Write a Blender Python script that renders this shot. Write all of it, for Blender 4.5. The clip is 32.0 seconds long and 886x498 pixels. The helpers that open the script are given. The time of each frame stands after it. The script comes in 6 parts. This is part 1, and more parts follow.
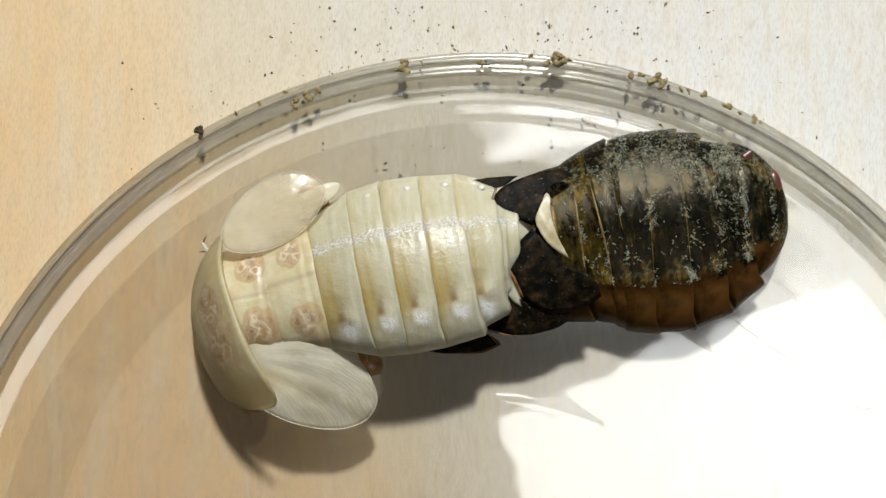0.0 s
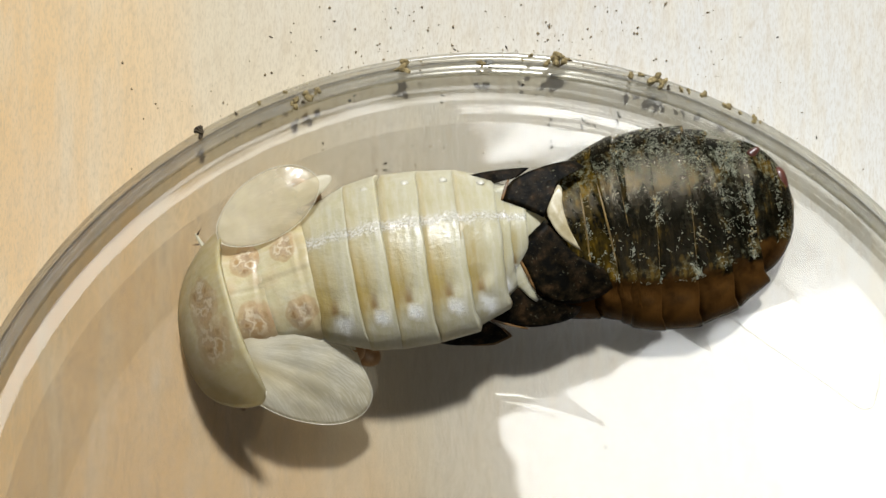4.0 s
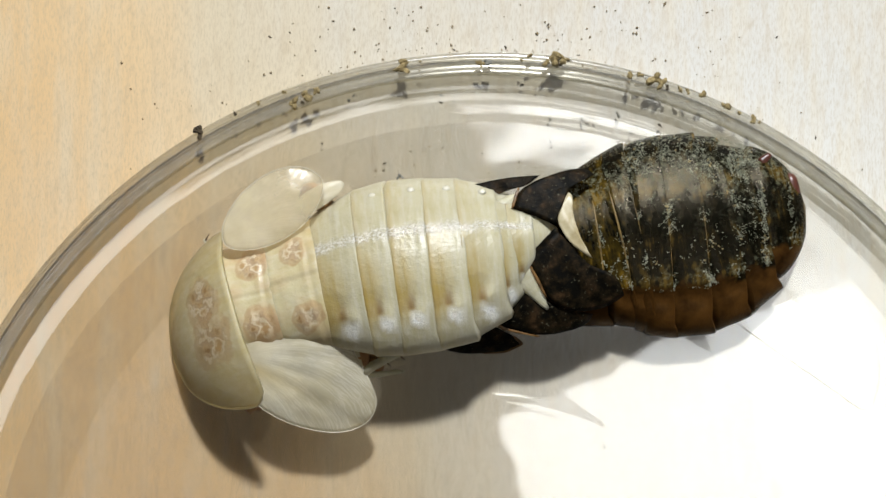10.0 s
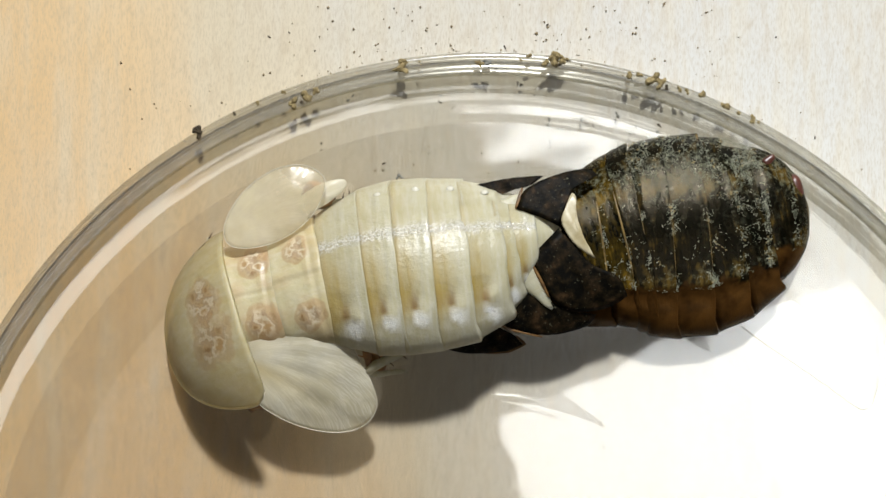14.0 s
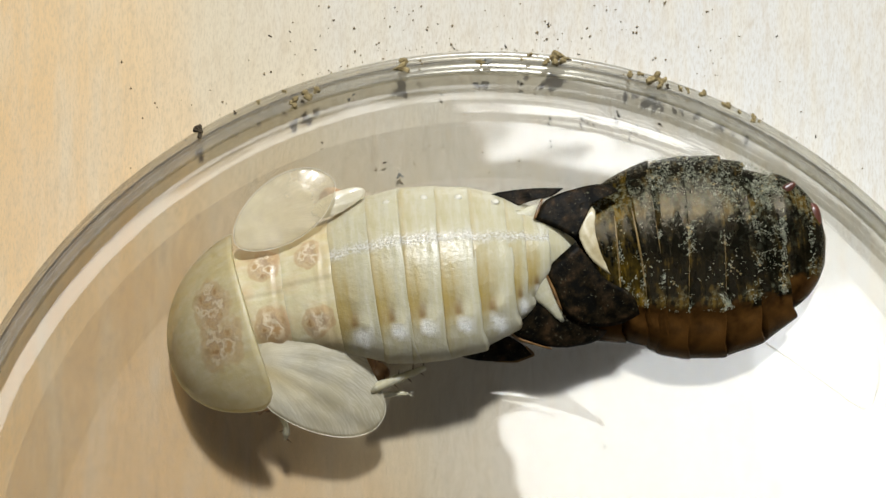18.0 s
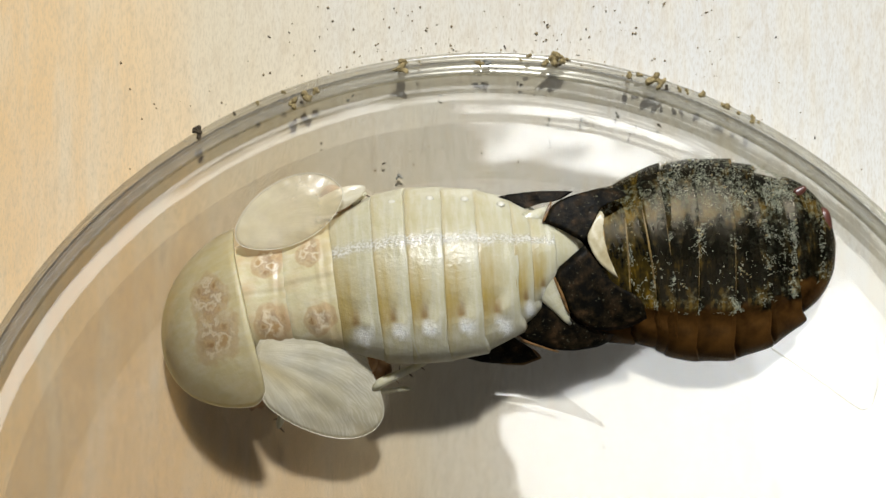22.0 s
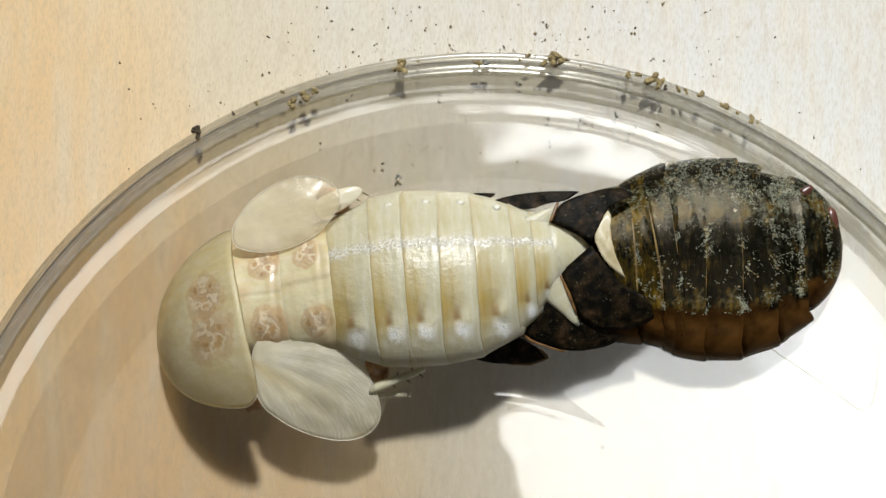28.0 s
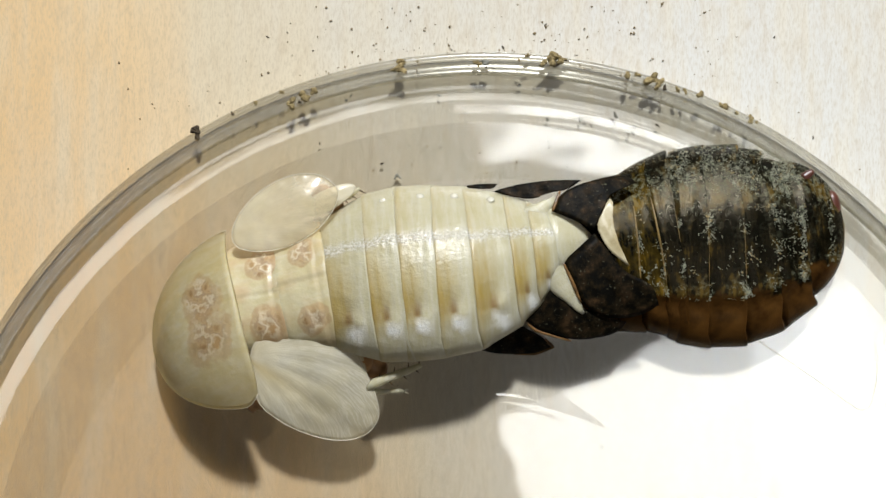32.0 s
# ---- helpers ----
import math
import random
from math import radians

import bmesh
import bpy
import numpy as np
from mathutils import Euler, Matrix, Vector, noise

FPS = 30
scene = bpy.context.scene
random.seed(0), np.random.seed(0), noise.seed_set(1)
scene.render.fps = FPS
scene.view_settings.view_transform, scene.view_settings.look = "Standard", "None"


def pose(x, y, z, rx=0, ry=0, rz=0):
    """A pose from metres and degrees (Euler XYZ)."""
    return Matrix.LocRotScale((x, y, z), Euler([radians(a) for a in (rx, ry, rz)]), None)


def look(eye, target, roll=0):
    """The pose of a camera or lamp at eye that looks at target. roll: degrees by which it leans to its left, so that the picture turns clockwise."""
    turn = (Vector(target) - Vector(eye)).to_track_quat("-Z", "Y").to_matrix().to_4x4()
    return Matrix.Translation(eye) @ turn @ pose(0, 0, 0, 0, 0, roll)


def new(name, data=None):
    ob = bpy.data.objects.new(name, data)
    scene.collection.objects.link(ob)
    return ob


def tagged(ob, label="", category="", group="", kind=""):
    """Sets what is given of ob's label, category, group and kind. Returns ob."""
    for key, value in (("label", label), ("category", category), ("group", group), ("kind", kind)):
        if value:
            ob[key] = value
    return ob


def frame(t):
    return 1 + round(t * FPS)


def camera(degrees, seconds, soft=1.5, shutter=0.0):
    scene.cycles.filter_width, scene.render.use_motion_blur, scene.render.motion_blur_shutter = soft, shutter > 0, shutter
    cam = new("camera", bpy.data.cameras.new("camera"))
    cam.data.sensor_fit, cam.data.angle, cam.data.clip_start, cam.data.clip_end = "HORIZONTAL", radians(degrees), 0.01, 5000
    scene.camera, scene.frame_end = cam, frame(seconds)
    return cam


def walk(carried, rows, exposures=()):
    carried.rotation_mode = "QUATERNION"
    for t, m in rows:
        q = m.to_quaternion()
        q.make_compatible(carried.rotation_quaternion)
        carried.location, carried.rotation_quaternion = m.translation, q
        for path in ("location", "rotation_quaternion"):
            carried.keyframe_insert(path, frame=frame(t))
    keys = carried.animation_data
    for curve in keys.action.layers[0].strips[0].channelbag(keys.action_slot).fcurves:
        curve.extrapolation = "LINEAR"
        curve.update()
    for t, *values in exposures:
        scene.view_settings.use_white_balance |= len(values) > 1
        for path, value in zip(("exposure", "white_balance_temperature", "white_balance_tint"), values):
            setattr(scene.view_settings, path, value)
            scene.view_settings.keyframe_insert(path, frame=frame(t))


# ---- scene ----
MM = 0.001
CAM_X, CAM_Y, CAM_Z, CAM_TILT = 0.0, 0.0, 107.7, 0.0
cam = camera(40, 32.0)
# walk begins
walk(cam, [(t, pose((CAM_X + a) * MM, (CAM_Y + b) * MM, CAM_Z * MM, CAM_TILT)) for t, a, b in (
        (0, 0, 0), (3.5, 0, 0), (6, 0.08, 0), (11, 0.09, 0), (12, 0.14, 0), (14.5, 0.15, 0), (16.5, 0.23, 0), (17, 0.23, -0.08), (17.5, 0.23, -0.08),
        (18, 0.08, -0.08), (20, 0.08, -0.08), (20.5, 0.15, 0), (24.5, 0.15, 0), (25, 0.23, -0.01), (28.5, 0.24, -0.01), (29, 0.23, -0.01),
        (29.5, 0.31, 0.04), (30.5, 0.31, 0.01), (32, 0.31, 0),
    )])
# walk ends

# ---- world and light ----
world = bpy.data.worlds.new("world")
scene.world = world
world.use_nodes = True
world.node_tree.nodes["Background"].inputs[0].default_value = (0.9, 0.93, 1.0, 1)
world.node_tree.nodes["Background"].inputs[1].default_value = 0.06


def area_lamp(name, eye, target, watts, size, size_y=0.0, colour=(1, 1, 1)):
    data = bpy.data.lights.new(name, "AREA")
    data.energy, data.color, data.size = watts, colour, size
    data.shape = "RECTANGLE" if size_y else "DISK"
    if size_y:
        data.size_y = size_y
    ob = new(name, data)
    ob.matrix_world = look(eye, target)
    return ob


desk = area_lamp("desk_lamp_light", (0.064, 0.585, 0.615), (-0.010, -0.006, 0), 1.77, 0.064, colour=(0.965, 0.985, 1.0))
# its shade keeps the light on the table
desk.data.spread = radians(80)
# an added spot beside the desk lamp, to whiten the dish beside the skin
beam = bpy.data.lights.new("added_spot", "SPOT")
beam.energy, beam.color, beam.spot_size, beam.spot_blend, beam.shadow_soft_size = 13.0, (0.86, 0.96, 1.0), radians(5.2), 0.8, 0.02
new("added_spot", beam).matrix_world = look((0.075, 0.585, 0.615), (0.036, -0.020, 0))
# a ceiling fitting of four panels, seen as glare in the dish
for x, y, z, turn, watts, wide, deep in ((0.403, -0.252, 1.52, 22, 1.40, 0.60, 0.30), (0.57, -0.205, 1.50, 14, 0.40, 0.28, 0.40), (0.20, -0.62, 1.52, 0, 0.50, 0.30, 0.24), (0.17, -0.045, 1.52, 0, 0.30, 0.20, 0.08)):
    panel = area_lamp("ceiling_light", (0, 0, 1.5), (0, 0, 0), watts, wide, deep, colour=(0.97, 0.985, 0.97))
    panel.matrix_world = pose(x, y, z, 0, 0, turn)
scene.view_settings.exposure = 0.0


# ---- materials ----
class Nodes:
    """A short way to write node materials."""

    def __init__(self, name):
        self.mat = bpy.data.materials.new(name)
        self.mat.use_nodes = True
        self.tree = self.mat.node_tree
        self.bsdf = self.tree.nodes["Principled BSDF"]
        self.out = self.tree.nodes["Material Output"]
        self.coord = self.tree.nodes.new("ShaderNodeTexCoord")

    def add(self, kind, **sockets):
        node = self.tree.nodes.new(kind)
        for key, value in sockets.items():
            self.put(node, key.replace("_", " "), value)
        return node

    def put(self, node, key, value):
        socket = node.inputs[int(key) if key.isdigit() else key]
        if isinstance(value, bpy.types.NodeSocket):
            self.tree.links.new(value, socket)
        else:
            socket.default_value = value

    def set(self, **sockets):
        for key, value in sockets.items():
            self.put(self.bsdf, key.replace("_", " "), value)
        return self

    def scaled(self, scale, source="Object", turn=0.0):
        node = self.add("ShaderNodeMapping")
        node.inputs["Scale"].default_value = scale
        node.inputs["Rotation"].default_value = (0, 0, radians(turn))
        self.tree.links.new(self.coord.outputs[source], node.inputs["Vector"])
        return node.outputs[0]

    def noise(self, vector, scale, detail=4.0, rough=0.55):
        node = self.add("ShaderNodeTexNoise", Scale=scale, Detail=detail, Roughness=rough)
        self.tree.links.new(vector, node.inputs["Vector"])
        return node.outputs["Fac"]

    def ramp(self, fac, *stops):
        node = self.add("ShaderNodeValToRGB")
        self.tree.links.new(fac, node.inputs[0])
        ramp = node.color_ramp
        while len(ramp.elements) < len(stops):
            ramp.elements.new(0.5)
        for element, (place, colour) in zip(ramp.elements, stops):
            element.position = place
            element.color = (*colour, 1) if isinstance(colour, tuple) else (colour, colour, colour, 1)
        return node.outputs[0]

    def mix(self, fac, a, b, blend="MIX"):
        node = self.tree.nodes.new("ShaderNodeMix")
        node.data_type, node.blend_type = "RGBA", blend
        for index, value in ((0, fac), (6, a), (7, b)):
            if isinstance(value, bpy.types.NodeSocket):
                self.tree.links.new(value, node.inputs[index])
            else:
                node.inputs[index].default_value = (*value, 1) if isinstance(value, tuple) else value
        return node.outputs[2]

    def math(self, op, a, b=0.0, clamp=False):
        node = self.tree.nodes.new("ShaderNodeMath")
        node.operation, node.use_clamp = op, clamp
        for index, value in ((0, a), (1, b)):
            if isinstance(value, bpy.types.NodeSocket):
                self.tree.links.new(value, node.inputs[index])
            else:
                node.inputs[index].default_value = value
        return node.outputs[0]

    def axis(self, source="Generated"):
        node = self.add("ShaderNodeSeparateXYZ")
        self.tree.links.new(self.coord.outputs[source], node.inputs[0])
        return node.outputs

    def bump(self, height, depth, strength=1.0):
        node = self.add("ShaderNodeBump", Strength=strength, Distance=depth)
        self.tree.links.new(height, node.inputs["Height"])
        return node.outputs[0]


def wood_material():
    n = Nodes("wood_with_painted_light")
    flecks = n.noise(n.scaled((6500, 1500, 1400), turn=-10), 1.0, 5, 0.7)
    coarse = n.noise(n.scaled((1500, 330, 300), turn=-10), 1.0, 3, 0.6)
    bands = n.noise(n.scaled((120, 9, 9), turn=-5), 1.0, 4, 0.55)
    blotch = n.noise(n.scaled((70, 45, 40)), 1.0, 3, 0.5)
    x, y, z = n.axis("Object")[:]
    # tan to near white rightwards: light on the right is put into colour
    lit_across = n.math("ADD", n.math("MULTIPLY", n.math("ADD", x, n.math("MULTIPLY", y, 0.43)), 16.0), n.math("MULTIPLY", n.math("SUBTRACT", bands, 0.5), 0.35))
    tone = n.ramp(n.math("ADD", lit_across, 0.5), (0.0, (0.77, 0.525, 0.265)), (0.18, (0.775, 0.565, 0.315)), (0.36, (0.70, 0.60, 0.425)), (0.55, (0.695, 0.65, 0.55)), (0.9, (0.69, 0.67, 0.625)))
    tone = n.mix(n.ramp(blotch, (0.4, 0.0), (0.8, 0.3)), tone, (0.72, 0.63, 0.49))
    streak = n.noise(n.scaled((420, 60, 60), turn=-8), 1.0, 4, 0.6)
    tone = n.mix(n.ramp(streak, (0.45, 0.0), (0.70, 0.5)), tone, (0.73, 0.64, 0.47))
    tone = n.mix(n.ramp(coarse, (0.48, 0.0), (0.70, 0.30)), tone, (0.52, 0.40, 0.25))
    tone = n.mix(n.ramp(flecks, (0.47, 0.0), (0.63, 0.40)), tone, (0.46, 0.375, 0.25))
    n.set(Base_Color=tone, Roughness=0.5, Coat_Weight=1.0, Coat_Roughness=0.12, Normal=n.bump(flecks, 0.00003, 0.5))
    return n.mat


def plaster_material():
    n = Nodes("plaster")
    n.set(Base_Color=n.ramp(n.noise(n.scaled((6, 6, 6)), 1.0), (0.3, (0.13, 0.10, 0.075)), (0.7, (0.16, 0.13, 0.095))), Roughness=0.85)
    return n.mat


def floor_material():
    n = Nodes("floor_boards")
    n.set(Base_Color=n.ramp(n.noise(n.scaled((12, 1.5, 3)), 1.0), (0.3, (0.30, 0.19, 0.10)), (0.7, (0.38, 0.25, 0.14))), Roughness=0.5)
    return n.mat


def dish_material(name, wavy, body=0.0, tint=(0.93, 0.93, 0.93), ior=2.0, rough=0.03, scuffed=0.0, rim_shade=(0.0, 0.0), lines=0.0):
    """Clear moulded plastic as a thin sheet: it lets light straight through and mirrors by Fresnel. scuffed: fine grain
    of wear;
    rim_shade: weights of a brown tint, the rim's shade with blotchy dirt, on the floor's middle and at the wall; lines:
    fine turned lines round the rim."""
    n = Nodes(name)
    n.tree.nodes.remove(n.bsdf)
    height = n.noise(n.scaled((150, 150, 150)), 1.0, 1, 0.5)
    fine = n.noise(n.scaled((5200, 2400, 3000), turn=20), 1.0, 2, 0.6)
    normal = n.bump(n.mix(0.012, height, fine), wavy)
    x, y, z = n.axis("Object")[:]
    reach = n.math("SQRT", n.math("ADD", n.math("MULTIPLY", x, x), n.math("MULTIPLY", y, y)))
    grain = n.noise(n.scaled((5600, 4200, 5000), turn=-10), 1.0, 3, 0.8)
    blotch = n.noise(n.scaled((160, 160, 160)), 1.0, 4, 0.6)
    shade = tint
    # the rim's shade put into the colour as a brown tint, blotched with dirt
    if rim_shade[1]:
        spread = n.math("ADD", n.math("MULTIPLY", reach, 20.0), n.math("MULTIPLY", n.math("SUBTRACT", blotch, 0.5), 0.12))
        amount = n.math("MULTIPLY", n.ramp(spread, (0.56, rim_shade[0]), (0.78, rim_shade[1])), n.ramp(blotch, (0.36, 0.55), (0.62, 1.0)))
        shade = n.mix(amount, shade, (0.74, 0.71, 0.60))
    if scuffed:
        shade = n.mix(n.ramp(grain, (0.40, scuffed), (0.50, 0.0)), shade, (0.60, 0.56, 0.48))
    if lines:
        turn = n.add("ShaderNodeCombineXYZ", X=n.math("MULTIPLY", reach, 7000.0), Y=n.math("MULTIPLY", n.math("ARCTAN2", y, x), 5.0))
        shade = n.mix(n.ramp(n.noise(turn.outputs[0], 1.0, 3, 0.7), (0.40, lines), (0.60, 0.0)), shade, (0.45, 0.43, 0.38))
    clear = n.add("ShaderNodeBsdfTransparent", Color=shade if isinstance(shade, bpy.types.NodeSocket) else (*shade, 1))
    gloss = n.add("ShaderNodeBsdfGlossy", Color=(1, 1, 1, 1), Roughness=rough, Normal=normal)
    facing = n.add("ShaderNodeLayerWeight", Blend=0.5)
    mirror = n.math("ADD", n.math("MULTIPLY", n.math("POWER", facing.outputs["Facing"], 5.0), 0.94), ((ior - 1) / (ior + 1)) ** 2)
    haze = n.add("ShaderNodeBsdfDiffuse", Color=(0.79, 0.775, 0.735, 1))
    scratches = n.noise(n.scaled((2600, 500, 500), turn=35), 1.0, 3, 0.6)
    worn = n.math("ADD", n.ramp(scratches, (0.45, body), (0.8, body + 0.04)), n.ramp(grain, (0.52, 0.0), (0.68, scuffed * 0.7)))
    hazed = n.add("ShaderNodeMixShader", **{"0": worn, "1": clear.outputs[0], "2": haze.outputs[0]})
    mixed = n.add("ShaderNodeMixShader", **{"0": mirror, "1": hazed.outputs[0], "2": gloss.outputs[0]})
    n.tree.links.new(mixed.outputs[0], n.out.inputs["Surface"])
    return n.mat


def wet(n, tone, height, depth, strength=0.6, rough=0.34, deep=0.0017, coat=0.12):
    """The soft, wet, light-swallowing cuticle of a fresh moult."""
    n.set(Base_Color=tone, Roughness=rough, Subsurface_Weight=0.55, Subsurface_Scale=deep, Subsurface_Radius=(1.0, 0.93, 0.78),
          Specular_IOR_Level=0.3, Coat_Weight=coat, Coat_Roughness=0.1)
    n.set(Normal=n.bump(height, depth, strength), Coat_Normal=n.bump(height, depth, strength * 0.6))
    return n.mat


def nymph_material(name, plain=False):
    """Milky cuticle; amber where the plates tuck under one another, a silvery vessel along the back."""
    n = Nodes(name)
    x, y, z = n.axis()[:]
    soft = n.noise(n.scaled((500, 500, 500)), 1.0, 4, 0.6)
    cloud = n.noise(n.scaled((260, 200, 200)), 1.0, 3, 0.55)
    streaks = n.noise(n.scaled((1900, 300, 500)), 1.0, 3, 0.6)
    fine = n.noise(n.scaled((4200, 5200, 5200)), 1.0, 3, 0.7)
    tone = n.ramp(soft, (0.3, (0.42, 0.38, 0.235)), (0.72, (0.49, 0.455, 0.325)))
    tone = n.mix(n.ramp(streaks, (0.42, 0.0), (0.66, 0.45)), tone, (0.55, 0.53, 0.44))
    if not plain:
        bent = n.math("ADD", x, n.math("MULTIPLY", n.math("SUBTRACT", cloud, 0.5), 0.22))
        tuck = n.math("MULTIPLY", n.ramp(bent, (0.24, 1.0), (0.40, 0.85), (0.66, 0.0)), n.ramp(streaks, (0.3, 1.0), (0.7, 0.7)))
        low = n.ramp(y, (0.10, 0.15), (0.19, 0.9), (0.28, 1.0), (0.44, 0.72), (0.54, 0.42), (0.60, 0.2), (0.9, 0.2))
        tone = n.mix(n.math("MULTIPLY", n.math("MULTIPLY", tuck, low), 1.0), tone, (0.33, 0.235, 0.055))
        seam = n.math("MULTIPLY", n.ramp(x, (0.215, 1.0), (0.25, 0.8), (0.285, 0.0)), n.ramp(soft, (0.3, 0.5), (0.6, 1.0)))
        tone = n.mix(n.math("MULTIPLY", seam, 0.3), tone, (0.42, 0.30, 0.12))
        spot = n.math("MULTIPLY", n.ramp(bent, (0.34, 0.2), (0.44, 1.0), (0.50, 0.8), (0.58, 0.0)), n.ramp(y, (0.175, 0.0), (0.20, 1.0), (0.225, 0.8), (0.28, 0.0)))
        tone = n.mix(n.math("MULTIPLY", spot, 0.75), tone, (0.17, 0.08, 0.02))
        hem = n.math("MULTIPLY", n.ramp(x, (0.955, 0.0), (0.985, 1.0)), n.ramp(soft, (0.35, 0.5), (0.6, 1.0)))
        tone = n.mix(n.math("MULTIPLY", hem, 0.8), tone, (0.40, 0.26, 0.08))
        ragged = n.math("ADD", y, n.math("MULTIPLY", n.math("SUBTRACT", soft, 0.5), 0.14))
        pale = n.math("MULTIPLY", n.ramp(bent, (0.36, 0.0), (0.50, 1.0), (0.64, 1.0), (0.80, 0.0)), n.ramp(ragged, (0.09, 0.0), (0.125, 1.0), (0.15, 1.0), (0.19, 0.0)))
        tone = n.mix(n.math("MULTIPLY", pale, 0.95), tone, (0.88, 0.87, 0.81))
        ragged = n.math("ADD", y, n.math("MULTIPLY", n.math("SUBTRACT", soft, 0.5), 0.11))
        ridge = n.math("MULTIPLY", n.ramp(ragged, (0.555, 0.0), (0.590, 1.0), (0.615, 1.0), (0.655, 0.0)), n.ramp(fine, (0.35, 0.35), (0.55, 1.0)))
        tone = n.mix(n.math("MULTIPLY", ridge, 0.7), tone, n.ramp(fine, (0.40, (0.33, 0.315, 0.27)), (0.60, (0.74, 0.72, 0.66))))
        shine = n.math("MAXIMUM", ridge, n.math("MULTIPLY", pale, 0.8))
        return wet(n, tone, n.mix(n.mix(shine, (0.12, 0.12, 0.12), (0.9, 0.9, 0.9)), soft, fine), 0.00022, 0.9, n.mix(shine, (0.33, 0.33, 0.33), (0.06, 0.06, 0.06)), 0.0014, n.math("ADD", n.math("MULTIPLY", shine, 0.7), 0.05))
    return wet(n, tone, n.mix(0.45, soft, fine), 0.00016, 0.7)


def spotted_material(name, spots, line=None, deep=0.0008, thin=0.0, rim=0.0, ring=0.4, blush=0.0):
    """Milky cuticle with pinkish-brown muscle patches showing through, at (x, y, radius) in mm; rim is the size of a clearer margin."""
    n = Nodes(name)
    soft = n.noise(n.scaled((700, 700, 700)), 1.0, 4, 0.6)
    swirl = n.noise(n.scaled((560, 560, 500)), 1.0, 2.5, 0.5)
    whorl = n.noise(n.scaled((800, 800, 500)), 1.0, 3, 0.5)
    cloud = n.noise(n.scaled((190, 190, 190)), 1.0, 3, 0.5)
    fibre = n.noise(n.scaled((420, 1500, 800)), 1.0, 3, 0.6)
    tone = n.ramp(soft, (0.3, (0.50, 0.44, 0.255)), (0.7, (0.585, 0.535, 0.37)))
    tone = n.mix(n.ramp(cloud, (0.40, 0.0), (0.62, 0.55)), tone, (0.50, 0.42, 0.19))
    tone = n.mix(n.ramp(fibre, (0.45, 0.0), (0.70, 0.4)), tone, (0.64, 0.61, 0.49))
    if blush:
        # pink-brown tissue under the clear skin
        tone = n.mix(n.math("MULTIPLY", n.ramp(n.mix(0.5, swirl, cloud), (0.42, 0.0), (0.58, 1.0)), blush), tone, (0.47, 0.335, 0.195))
    x, y, z = n.axis("Object")[:]
    worm = n.ramp(n.math("ABSOLUTE", n.math("SUBTRACT", whorl, 0.5)), (0.0, 1.0), (0.025, 0.7), (0.06, 0.0))
    for cx, cy, r in spots:
        dx, dy = n.math("SUBTRACT", x, cx * MM), n.math("SUBTRACT", y, cy * MM)
        d = n.math("SQRT", n.math("ADD", n.math("MULTIPLY", dx, dx), n.math("MULTIPLY", dy, dy)))
        d = n.math("ADD", n.math("MULTIPLY", d, 1 / (r * MM)), n.math("MULTIPLY", n.math("SUBTRACT", swirl, 0.5), 1.1))
        patch = n.ramp(whorl, (0.36, (0.27, 0.15, 0.06)), (0.44, (0.46, 0.33, 0.18)), (0.50, (0.57, 0.47, 0.32)), (0.58, (0.60, 0.51, 0.36)), (0.66, (0.38, 0.24, 0.11)))
        patch = n.mix(n.math("MULTIPLY", worm, 0.6), patch, (0.22, 0.105, 0.04))
        tone = n.mix(n.ramp(d, (0.55, 0.9), (1.1, 0.0)), tone, patch)
        tone = n.mix(n.ramp(d, (0.68, 0.0), (0.82, ring), (0.90, ring), (1.08, 0.0)), tone, (0.40, 0.24, 0.11))
    if line:
        tone = n.mix(n.ramp(n.math("MULTIPLY", n.math("ABSOLUTE", n.math("SUBTRACT", y, line * MM)), 1 / (0.3 * MM)), (0.0, 0.55), (0.4, 0.4), (1.0, 0.0)), tone, (0.36, 0.30, 0.18))
    wet(n, tone, n.mix(0.5, soft, swirl), 0.00018, 0.9, 0.42, deep, 0.03)
    if thin:
        lit = n.add("ShaderNodeBsdfTranslucent", Color=(0.80, 0.68, 0.40, 1))
        mixed = n.add("ShaderNodeMixShader", **{"0": thin, "1": n.bsdf.outputs[0], "2": lit.outputs[0]})
        if rim:
            far = n.math("SQRT", n.math("ADD", n.math("MULTIPLY", x, x), n.math("MULTIPLY", y, y)))
            far = n.math("ADD", n.math("MULTIPLY", far, 1 / (rim * MM)), n.math("MULTIPLY", n.math("SUBTRACT", cloud, 0.5), 0.25))
            clear = n.add("ShaderNodeBsdfTransparent", Color=(0.90, 0.83, 0.64, 1))
            mixed = n.add("ShaderNodeMixShader", **{"0": n.ramp(far, (0.45, 0.0), (0.70, 0.25), (0.95, 0.55)), "1": mixed.outputs[0], "2": clear.outputs[0]})
        n.tree.links.new(mixed.outputs[0], n.out.inputs["Surface"])
    return n.mat


